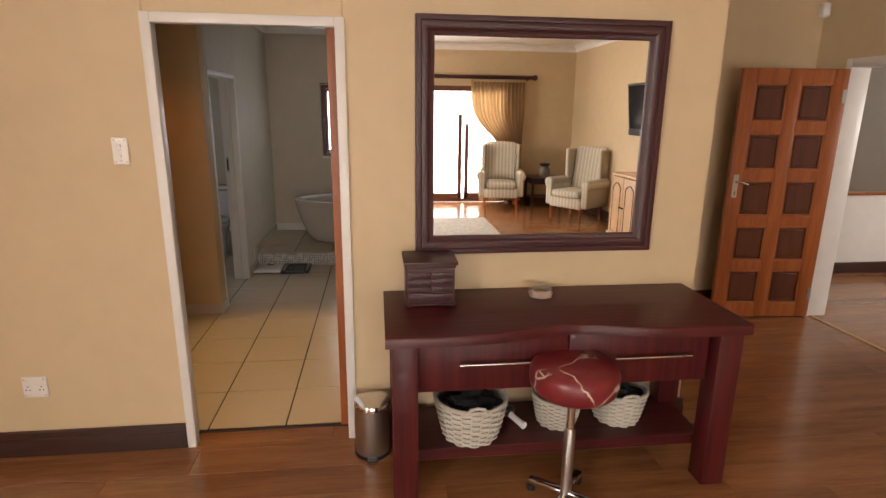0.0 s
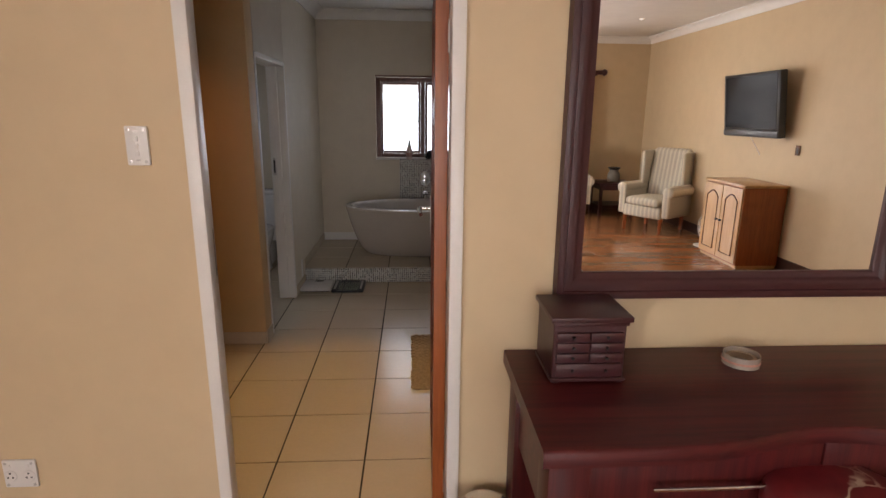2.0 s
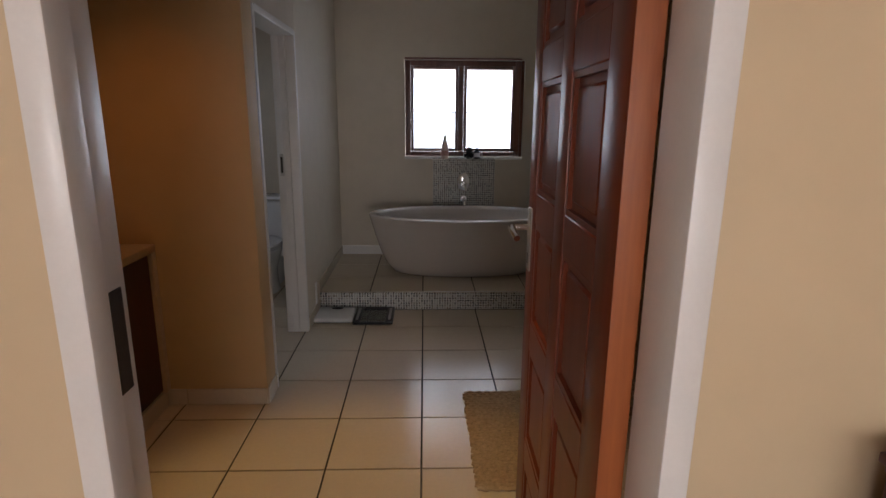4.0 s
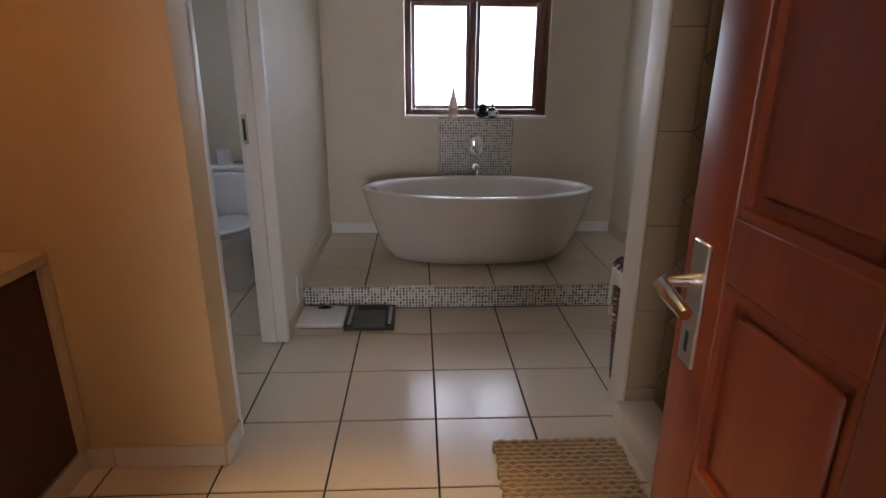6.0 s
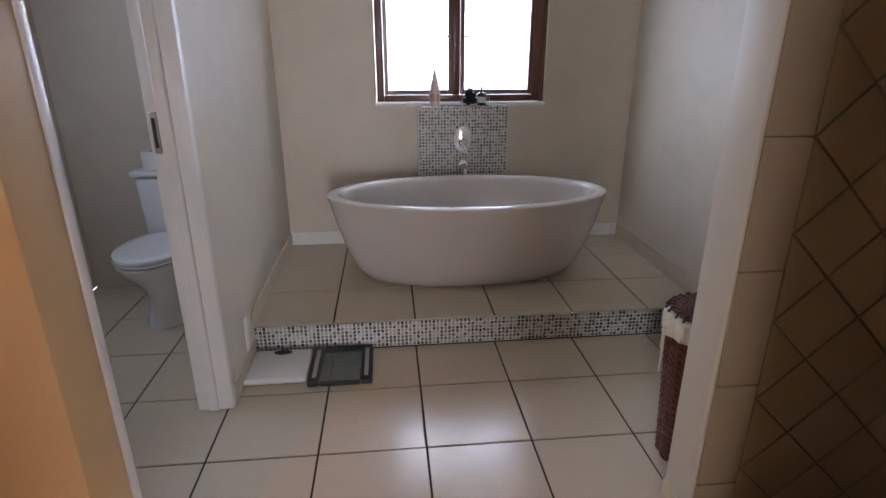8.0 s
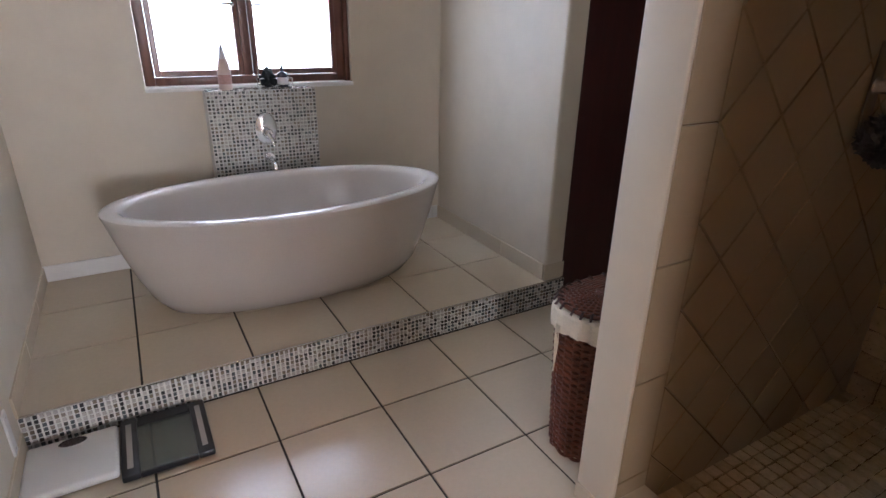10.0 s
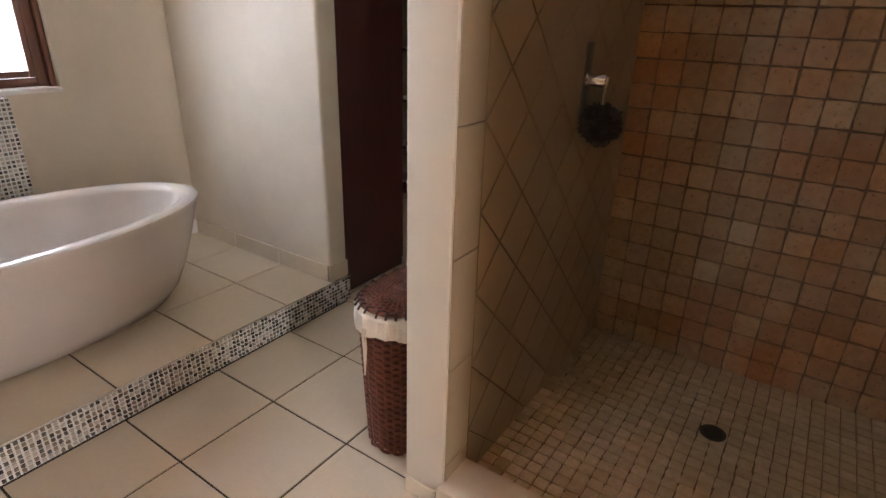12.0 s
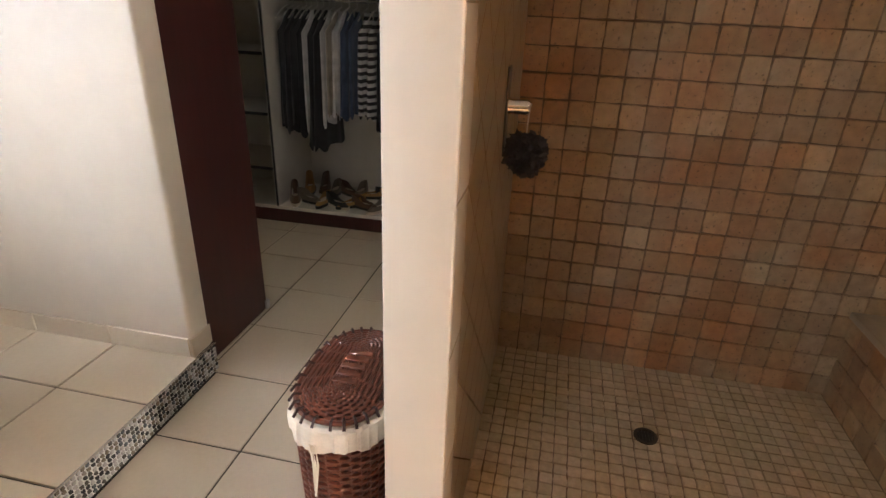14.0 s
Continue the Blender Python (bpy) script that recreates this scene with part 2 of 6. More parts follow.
# ---- mesh helpers ----
def box(bm, x0, x1, y0, y1, z0, z1, bevel=0.0, seg=1):
    """A box between two corners, its edges rounded by bevel."""
    geom = bmesh.ops.create_cube(bm, size=1.0)["verts"]
    for v in geom:
        v.co = Vector(((x0 + x1) / 2 + v.co.x * (x1 - x0), (y0 + y1) / 2 + v.co.y * (y1 - y0), (z0 + z1) / 2 + v.co.z * (z1 - z0)))
    if bevel:
        edges = list({e for v in geom for e in v.link_edges})
        bmesh.ops.bevel(bm, geom=edges, offset=bevel, segments=seg, profile=0.5, affect='EDGES')
    return bm


def boxes(*spans, bevel=0.0, seg=1):
    bm = bmesh.new()
    for s in spans:
        box(bm, *s, bevel=bevel, seg=seg)
    return bm


def lathe(profile, steps=40, sx=1.0, sy=1.0, center=(0, 0, 0), bm=None):
    """A closed or open outline of (radius, height) turned round the z axis."""
    bm = bm or bmesh.new()
    rings = []
    for r, z in profile:
        if r < 1e-6:
            rings.append([bm.verts.new((center[0], center[1], center[2] + z))])
        else:
            rings.append([bm.verts.new((center[0] + sx * r * math.cos(2 * math.pi * k / steps), center[1] + sy * r * math.sin(2 * math.pi * k / steps), center[2] + z)) for k in range(steps)])
    for a, b in zip(rings, rings[1:]):
        for k in range(steps):
            q = [a[k % len(a)], a[(k + 1) % len(a)], b[(k + 1) % len(b)], b[k % len(b)]]
            q = list(dict.fromkeys(q))
            if len(q) > 2:
                bm.faces.new(q)
    bmesh.ops.recalc_face_normals(bm, faces=bm.faces[:])
    return bm


def tube(points, radius, steps=10, bm=None, closed=False):
    """A round bar along a line of points."""
    bm = bm or bmesh.new()
    pts = [Vector(p) for p in points]
    rings = []
    n = len(pts)
    for i, p in enumerate(pts):
        if closed:
            d = pts[(i + 1) % n] - pts[i - 1]
        else:
            d = pts[min(i + 1, n - 1)] - pts[max(i - 1, 0)]
        q = d.to_track_quat('Z', 'Y')
        r = radius[i] if isinstance(radius, (list, tuple)) else radius
        rings.append([bm.verts.new(p + q @ Vector((r * math.cos(2 * math.pi * k / steps), r * math.sin(2 * math.pi * k / steps), 0))) for k in range(steps)])
    pairs = list(zip(rings, rings[1:])) + ([(rings[-1], rings[0])] if closed else [])
    for a, b in pairs:
        for k in range(steps):
            bm.faces.new((a[k], a[(k + 1) % steps], b[(k + 1) % steps], b[k]))
    if not closed:
        bm.faces.new(rings[0][::-1])
        bm.faces.new(rings[-1])
    return bm


def moved(bm, m):
    bm.transform(m)
    return bm


def mesh_of(name, bm, mat, smooth=True):
    me = bpy.data.meshes.new(name)
    bm.to_mesh(me)
    bm.free()
    me.materials.append(mat)
    if smooth:
        me.shade_smooth()
        me.set_sharp_from_angle(angle=radians(38))
    return me


def part(name, bm, mat, parent, label=""):
    ob = new(name, mesh_of(name, bm, mat))
    ob.parent = parent
    return tagged(ob, label=label)


def thing(name, label, category, at=(0, 0, 0), turn=0, group=""):
    ob = new(name)
    ob.empty_display_size = 0.05
    ob.matrix_world = pose(*at, 0, 0, turn)
    return tagged(ob, label=label, category=category, group=group)


def solid(name, bm, mat, label, category, at=(0, 0, 0), turn=0, group="", kind=""):
    ob = new(name, mesh_of(name, bm, mat))
    ob.matrix_world = pose(*at, 0, 0, turn)
    return tagged(ob, label=label, category=category, group=group, kind=kind)


def structure(name, bm, mat, label, category="wall"):
    return solid(name, bm, mat, label, category, kind="structure")


PIECES = {}


def piece(name, key, build, mat, parent, m):
    """One small piece; alike pieces share their mesh."""
    if (name, key, mat.name) not in PIECES:
        PIECES[(name, key, mat.name)] = mesh_of(name, build(), mat, False)
    ob = new(name, PIECES[(name, key, mat.name)])
    ob.parent = parent
    ob.matrix_basis = m
    return ob


def slab(w, d, h, b):
    """A tile lying on z = 0, its upper edges eased."""
    bm = bmesh.new()
    lo = [bm.verts.new((x * w / 2, y * d / 2, 0)) for x, y in ((-1, -1), (1, -1), (1, 1), (-1, 1))]
    mi = [bm.verts.new((x * w / 2, y * d / 2, h - b)) for x, y in ((-1, -1), (1, -1), (1, 1), (-1, 1))]
    hi = [bm.verts.new((x * (w / 2 - b), y * (d / 2 - b), h)) for x, y in ((-1, -1), (1, -1), (1, 1), (-1, 1))]
    for a, c in ((lo, mi), (mi, hi)):
        for k in range(4):
            bm.faces.new((a[k], a[(k + 1) % 4], c[(k + 1) % 4], c[k]))
    bm.faces.new(hi)
    return bm


def tile_floor(parent, mat, x0, x1, y0, y1, z, lines_x=-0.5, lines_y=5.0, pitch=0.4, joint=0.0078, h=0.009, name="tile", skip=()):
    """Square tiles on a lattice, cut at the edges of the field."""
    rng = random.Random(int(1000 * (x0 + 10)) + int(100 * (y0 + 10)))
    i0, i1 = math.floor((x0 - lines_x) / pitch + 1e-6), math.ceil((x1 - lines_x) / pitch - 1e-6)
    j0, j1 = math.floor((y0 - lines_y) / pitch + 1e-6), math.ceil((y1 - lines_y) / pitch - 1e-6)
    for i in range(i0, i1):
        for j in range(j0, j1):
            ax, bx = max(x0, lines_x + i * pitch), min(x1, lines_x + (i + 1) * pitch)
            ay, by = max(y0, lines_y + j * pitch), min(y1, lines_y + (j + 1) * pitch)
            w, d = round(bx - ax - joint, 3), round(by - ay - joint, 3)
            if w < 0.012 or d < 0.012:
                continue
            cx, cy = (ax + bx) / 2, (ay + by) / 2
            if any(p0 < cx < p1 and q0 < cy < q1 for p0, p1, q0, q1 in skip):
                continue
            piece(name, (w, d), lambda: slab(w, d, h, 0.0015), mat, parent,
                  pose(cx, cy, z - h + rng.uniform(-0.0004, 0.0004), rng.uniform(-0.05, 0.05), rng.uniform(-0.05, 0.05), 0))


# ---- setting: bedroom ----
DO0, DO1, DOZ = -0.942, -0.126, 2.018      # bathroom door opening
ED0, ED1, EDZ = 3.41, 4.25, 1.99          # entrance door opening
SD0, SD1, SDZ = -1.30, 2.35, 2.07        # sliding door opening
AW = 1.655                               # east face of the alcove side wall
floor_bedroom = structure("floor_bedroom", boxes((BED_W, BED_E, BACK_Y, WALL_S, -0.12, -0.012), (DO0, DO1, WALL_S, 2.97, -0.12, -0.012),
                                                 (AW, BED_E, WALL_S, 4.62, -0.12, -0.012), (BED_E, 6.6, 1.6, 5.4, -0.12, -0.012)), GROUT, "dark underlay below the brown laminate boards", "floor")
structure("wall_bath_door", boxes((BED_W, DO0, WALL_S, WALL_N, 0, BED_C), (DO0, DO1, WALL_S, WALL_N, DOZ, BED_C), (DO1, AW - 0.015, WALL_S, WALL_N, 0, BED_C), bevel=0.004),
          TAN, "tan painted wall with the bathroom doorway")
structure("wall_alcove_side", boxes((1.636, AW, WALL_N - 0.004, 4.62, 0, BED_C)), TAN, "tan painted side wall of the entrance alcove")
structure("wall_alcove_back", boxes((1.636, BED_E + 0.14, 4.62, 4.74, 0, BED_C)), TAN, "tan painted wall behind the open entrance door")
structure("wall_bedroom_east", boxes((BED_E, BED_E + 0.14, BACK_Y, ED0, 0, BED_C), (BED_E, BED_E + 0.14, ED1, 4.62, 0, BED_C), (BED_E, BED_E + 0.14, ED0, ED1, EDZ, BED_C)),
          TAN, "tan painted bedroom wall with the entrance doorway")
structure("wall_bedroom_south", boxes((BED_W, SD0, BACK_Y - 0.2, BACK_Y, 0, BED_C), (SD1, BED_E + 0.14, BACK_Y - 0.2, BACK_Y, 0, BED_C), (SD0, SD1, BACK_Y - 0.2, BACK_Y, SDZ, BED_C)),
          TAN, "tan painted wall with the sliding door opening")
structure("wall_bedroom_west", boxes((BED_W - 0.12, BED_W, BACK_Y - 0.2, -2.6, 0, BED_C), (BED_W - 0.12, BED_W, -1.2, WALL_N, 0, BED_C), (BED_W - 0.12, BED_W, -2.6, -1.2, 0, 1.2), (BED_W - 0.12, BED_W, -2.6, -1.2, 2.1, BED_C)), TAN, "plain tan painted bedroom wall")
structure("ceiling_bedroom", boxes((BED_W - 0.12, BED_E + 0.14, BACK_Y - 0.2, WALL_N, BED_C, BED_C + 0.12), (1.636, BED_E + 0.14, WALL_N, 4.74, BED_C, BED_C + 0.12)), WHITE, "white painted bedroom ceiling", "ceiling")


def cornice_bar(bm, x0, y0, x1, y1, z, s=0.10):
    """A cove moulding along a wall; the room lies to the left of the way from start to end."""
    a, b = Vector((x0, y0, 0)), Vector((x1, y1, 0))
    n = Vector((0, 0, 1)).cross((b - a).normalized())
    prof = [(0, -s), (0.012, -s), (0.016, -s * 0.82), (0.03, -s * 0.55), (0.055, -s * 0.3), (0.085, -s * 0.17), (s, -0.014), (s, 0), (0, 0)]
    ring = [[bm.verts.new(p + n * u + Vector((0, 0, z + v))) for u, v in prof] for p in (a, b)]
    k = len(prof)
    for i in range(k):
        bm.faces.new((ring[0][i], ring[0][(i + 1) % k], ring[1][(i + 1) % k], ring[1][i]))
    bm.faces.new(ring[0]), bm.faces.new(ring[1][::-1])


def cornice(name, lines, z, label):
    bm = bmesh.new()
    for l in lines:
        cornice_bar(bm, *l, z)
    bmesh.ops.recalc_face_normals(bm, faces=bm.faces[:])
    return structure(name, bm, WHITE, label, "trim")


cornice("cornice_bedroom", [(BED_E, BACK_Y, BED_E, 4.62), (BED_W, BACK_Y, BED_E, BACK_Y), (BED_W, WALL_S, BED_W, BACK_Y), (AW, WALL_S, BED_W, WALL_S), (BED_E, 4.62, AW, 4.62), (AW, 4.62, AW, WALL_S)], BED_C - 0.001, "white moulded bedroom cornice")
cornice("cornice_bathroom", [(1.005, BATH_N, -1.28, BATH_N), (-1.28, BATH_N, -1.28, 4.75), (-1.28, 4.745, -2.45, 4.745), (1.005, 6.17, 1.005, BATH_N), (0.268, 5.10, 1.1, 5.10)], CEIL - 0.001, "white moulded bathroom cornice")


def baseboard(spans, h=0.13, name="baseboard"):
    bm = bmesh.new()
    for x0, x1, y0, y1 in spans:
        box(bm, x0, x1, y0, y1, 0, h, 0.004)
        t = 0.006
        if abs(x1 - x0) > abs(y1 - y0):
            box(bm, x0, x1, y0 - t, y1 - t if y1 - y0 > 2 * t else y1, 0, h * 0.72, 0.003)
    return structure(name, bm, SKIRT, "dark stained timber skirting board", "baseboard")


baseboard([(BED_W, DO0 - 0.007, 2.842, WALL_S), (DO1 + 0.010, AW, 2.842, WALL_S)])
baseboard([(AW, BED_E, 4.602, 4.62)])
baseboard([(SD1 + 0.05, BED_E, BACK_Y, BACK_Y + 0.018), (BED_W, SD0 - 0.05, BACK_Y, BACK_Y + 0.018)])
baseboard([(BED_E - 0.018, BED_E, BACK_Y + 0.02, ED0 - 0.05), (BED_W, BED_W + 0.018, BACK_Y + 0.02, 2.84)])

# bathroom door frame, white enamel
trim = structure("door_frame_bathroom", boxes((DO0 - 0.006, DO0 + 0.036, 2.838, 2.890, 0, 2.024), (DO0 - 0.006, DO0 + 0.006, 2.890, 2.985, 0, 2.024), (DO1 - 0.033, DO1 + 0.009, 2.838, 2.956, 0, 2.024), (DO0 + 0.036, DO1 - 0.033, 2.838, 2.890, DOZ - 0.036, 2.024), (DO0 + 0.006, DO1 - 0.033, 2.890, 2.985, DOZ - 0.006, 2.024), bevel=0.004, seg=2),
                 GLOSS, "white enamelled steel door frame", "door frame")
part("strike_plate", boxes((DO0 + 0.006, DO0 + 0.009, 2.935, 2.967, 1.02, 1.18), bevel=0.001), plain("dull_steel", (0.10, 0.09, 0.08), 0.4, 0.8), trim, "dark steel strike plate")
structure("threshold_strip", boxes((DO0 + 0.008, DO1 - 0.008, 2.962, 2.984, -0.006, 0.006), bevel=0.003), SKIRT, "brown timber strip between laminate and tiles", "threshold")
trim2 = structure("door_frame_entrance", boxes((BED_E - 0.016, BED_E + 0.155, ED1 - 0.004, ED1 + 0.05, 0, 2.05), (BED_E - 0.016, BED_E + 0.155, ED0 - 0.05, ED0 + 0.004, 0, 2.05), (BED_E - 0.016, BED_E + 0.155, ED0 + 0.004, ED1 - 0.004, EDZ - 0.004, 2.05), bevel=0.006, seg=2),
                  GLOSS, "white enamelled entrance door frame", "door frame")
structure("threshold_entrance", boxes((BED_E + 0.01, BED_E + 0.04, ED0, ED1, -0.006, 0.007), bevel=0.003), PINE, "brown timber threshold strip at the entrance", "threshold")

# hall beyond the entrance
structure("wall_hall_lower", boxes((BED_E + 0.14, 6.6, 5.4, 5.52, 0, 0.86)), WHITE, "white painted lower hall wall")
structure("wall_hall_upper", boxes((BED_E + 0.14, 6.6, 5.4, 5.52, 0.86, BED_C)), GREY, "brown painted upper hall wall")
structure("wall_hall_end", boxes((6.6, 6.72, 1.6, 5.52, 0, BED_C), (BED_E + 0.14, 6.6, 1.48, 1.6, 0, BED_C)), WHITE, "white painted hall wall")
structure("wall_hall_side", boxes((BED_E, BED_E + 0.14, 4.74, 5.52, 0, BED_C)), WHITE, "white painted hall side wall")
structure("ceiling_hall", boxes((BED_E, 6.72, 1.48, 5.52, BED_C + 0.001, BED_C + 0.12)), WHITE, "white painted hall ceiling", "ceiling")
structure("trim_hall_rail", boxes((BED_E + 0.14, 6.6, 5.37, 5.4, 0.84, 0.875), bevel=0.006, seg=2), DOORWOOD, "brown timber rail on the hall wall", "trim")
structure("baseboard_hall", boxes((BED_E + 0.14, 6.6, 5.382, 5.4, 0, 0.12), bevel=0.004), SKIRT, "dark timber skirting in the hall", "baseboard")

# ---- setting: bathroom ----
LW = -1.28
PLAT_Y, PLAT_Z = 6.156, 0.142
RW = 1.005
floor_bathroom = structure("floor_bathroom", boxes((-2.45, 3.5, 2.97, BATH_N, -0.12, -0.005)), GROUT, "dark grouted bed of the cream bathroom floor tiles", "floor")
structure("wall_vanity_side", boxes((-2.45, LW, 4.745, 4.905, 0, CEIL), bevel=0.005, seg=2), OCHRE, "ochre painted wall beside the vanity recess")
structure("wall_wc", boxes((LW - 0.13, LW, 4.905, 5.74, 1.93, CEIL), (LW - 0.13, LW, 5.74, BATH_N, 0, CEIL), bevel=0.004), CREAM, "cream painted wall beside the toilet doorway")
structure("wall_bath_west", boxes((-2.57, -2.45, WALL_N, 5.6, 0, CEIL), (-2.57, -2.45, 6.1, BATH_N + 0.15, 0, CEIL), (-2.57, -2.45, 5.6, 6.1, 0, 1.62), (-2.57, -2.45, 5.6, 6.1, 2.08, CEIL)), CREAM, "cream painted outer bathroom wall")
structure("wall_wc_back", boxes((-2.45, LW - 0.13, 7.08, BATH_N, 0, CEIL)), CREAM, "cream painted wall behind the toilet")
structure("wall_bath_south", boxes((-2.45, DO0 - 0.008, WALL_N, WALL_N + 0.006, 0, CEIL), (DO1 + 0.008, 1.634, WALL_N, WALL_N + 0.006, 0, CEIL), (DO0 - 0.008, DO1 + 0.008, WALL_N, WALL_N + 0.006, 2.03, CEIL)), CREAM, "cream painted bathroom side of the door wall")
WX0, WX1, WZ0, WZ1 = -0.668, 0.420, 1.074, 1.935
structure("wall_bath_north", boxes((-2.45, WX0, BATH_N, BATH_N + 0.2, 0, CEIL), (WX1, 3.5, BATH_N, BATH_N + 0.2, 0, CEIL), (WX0, WX1, BATH_N, BATH_N + 0.2, 0, WZ0), (WX0, WX1, BATH_N, BATH_N + 0.2, WZ1, CEIL)),
          CREAM, "cream painted wall with the bathroom window")
structure("wall_bath_east", boxes((RW, 1.13, PLAT_Y + 0.020, BATH_N, 0, CEIL), bevel=0.018, seg=3), CREAM, "cream painted wall at the end of the bath")
wall_partition = structure("wall_shower_partition", box(boxes((0.268, 0.2815, 4.9575, 5.10, 0, CEIL), bevel=0.0045, seg=3), 0.281, 1.72, 4.969, 5.099, 0, CEIL), CREAM, "cream painted shower partition wall end")
wall_shower = structure("wall_shower_back", boxes((1.623, 1.635, WALL_N + 0.008, 4.956, 0, CEIL)), GROUT_L, "brown grout bed behind the tumbled stone tiles")
structure("wall_closet_east", boxes((3.5, 3.62, 4.74, BATH_N + 0.2, 0, CEIL)), CREAM, "cream painted closet wall")
structure("wall_closet_south", boxes((1.72, 3.5, 4.97, 5.10, 0, CEIL)), CREAM, "cream painted closet side wall")
structure("ceiling_bathroom", boxes((-2.57, 1.635, WALL_N, BATH_N + 0.2, CEIL, CEIL + 0.12), (1.635, 3.62, 4.74, BATH_N + 0.2, CEIL, CEIL + 0.12)), WHITE, "white painted bathroom ceiling", "ceiling")
platform = structure("bath_platform", boxes((LW, RW, PLAT_Y + 0.008, BATH_N, -0.01, PLAT_Z - 0.007), (RW, 1.13, PLAT_Y + 0.008, PLAT_Y + 0.011, 0, PLAT_Z)), GROUT, "raised tiled bath platform with a mosaic front", "platform")
part("mosaic_bed", boxes((LW, 1.13, PLAT_Y + 0.0065, PLAT_Y + 0.0095, 0, PLAT_Z - 0.007)), MOSAIC_GROUT, platform, "pale mosaic joints")
part("edge_trim", boxes((LW, 1.13, PLAT_Y - 0.001, PLAT_Y + 0.007, PLAT_Z - 0.006, PLAT_Z + 0.002), bevel=0.002), CHROME, platform, "thin aluminium tile edge trim")

# toilet doorway: jamb linings and flush pull
wcf = structure("door_frame_toilet", boxes((LW - 0.136, LW + 0.006, 5.713, 5.748, 0, 1.93), (LW - 0.136, LW + 0.006, 4.897, 4.93, 0, 1.93), (LW - 0.136, LW + 0.006, 4.93, 5.713, 1.90, 1.936), bevel=0.005, seg=2), GLOSS, "white painted lining of the toilet doorway", "door frame")
sliding = thing("sliding_door", "white pocket door pushed back into the wall", "door", (LW - 0.07, 5.703, 0))
part("leaf", boxes((-0.02, 0.02, -0.012, 0.012, 0.01, 1.9), bevel=0.004), GLOSS, sliding)
part("flush_pull", boxes((-0.045, -0.02, -0.018, -0.011, 1.06, 1.20), bevel=0.003), STEEL, sliding, "brushed steel flush pull")
part("pull_recess", boxes((-0.039, -0.027, -0.0195, -0.018, 1.08, 1.18)), BLACK, sliding)

cover = thing("cover_plate", "narrow white plastic cover plate low on the cream wall", "cover plate", (LW, 6.03, 0.175))
part("plate", boxes((0, 0.008, -0.022, 0.022, -0.08, 0.08), bevel=0.003, seg=2), GLOSS, cover)
for z in (-0.06, 0.06):
    part("screw", moved(lathe([(0, 0.0015), (0.0045, 0.001), (0.005, -0.001), (0, -0.001)], 10), pose(0.0085, 0, z, 0, 90)), STEEL, cover)

# bathroom window
win = structure("window_1", boxes((WX0 + 0.004, WX0 + 0.052, 7.40, 7.46, WZ0 + 0.004, WZ1 - 0.004), (WX1 - 0.075, WX1 - 0.027, 7.40, 7.46, WZ0 + 0.004, WZ1 - 0.004), (WX0 + 0.052, WX1 - 0.075, 7.40, 7.46, WZ1 - 0.05, WZ1 - 0.004),
                           (WX0 + 0.052, WX1 - 0.075, 7.40, 7.46, WZ0 + 0.004, WZ0 + 0.045), (-0.176, -0.130, 7.40, 7.46, WZ0 + 0.045, WZ1 - 0.05), (WX1 - 0.027, WX1, 7.38, 7.47, WZ0, WZ1), bevel=0.005, seg=2), WINWOOD, "brown timber casement window with two panes", "window")
for x0, x1 in ((WX0 + 0.054, -0.178), (-0.128, WX1 - 0.077)):
    part("sash", boxes((x0, x0 + 0.028, 7.385, 7.43, WZ0 + 0.048, WZ1 - 0.052), (x1 - 0.028, x1, 7.385, 7.43, WZ0 + 0.048, WZ1 - 0.052), (x0 + 0.028, x1 - 0.028, 7.385, 7.43, WZ0 + 0.048, WZ0 + 0.078), (x0 + 0.028, x1 - 0.028, 7.385, 7.43, WZ1 - 0.08, WZ1 - 0.052), bevel=0.004), WINWOOD, win)
    pane = part("pane", boxes((x0 + 0.02, x1 - 0.02, 7.41, 7.414, WZ0 + 0.07, WZ1 - 0.07)), GLASS, win)
    pane.visible_shadow = False
    mid = x1 if x0 < -0.4 else x0
    d = -1 if x0 < -0.4 else 1
    part("fastener", tube([(mid + d * 0.02, 7.375, 1.47), (mid + d * 0.055, 7.36, 1.475), (mid + d * 0.11, 7.357, 1.468)], [0.007, 0.006, 0.004], 8), STEEL, win, "steel window fastener")
part("window_sill", boxes((WX0 - 0.004, WX1 + 0.004, 7.338, 7.40, WZ0 - 0.022, WZ0 + 0.002), bevel=0.006, seg=2), GLOSS, win, "white painted sill")
part("lintel_trim", boxes((WX0, WX1 - 0.03, 7.344, 7.354, WZ1, WZ1 + 0.016), bevel=0.005), WINWOOD, win)
solid("backdrop_garden", boxes((-4, 4, 9.4, 9.45, -1, 5)), DAYLIGHT, "overexposed daylight beyond the bathroom window", "backdrop", kind="structure")
solid("backdrop_west", boxes((BED_W - 2.05, BED_W - 2.0, -5, 1, -1, 4)), DAYLIGHT, "overexposed daylight beyond the side window", "backdrop", kind="structure")
solid("backdrop_terrace", boxes((-7, 7, -8.6, -8.55, -1, 3.6)), DAYLIGHT, "overexposed daylight beyond the sliding door", "backdrop", kind="structure")

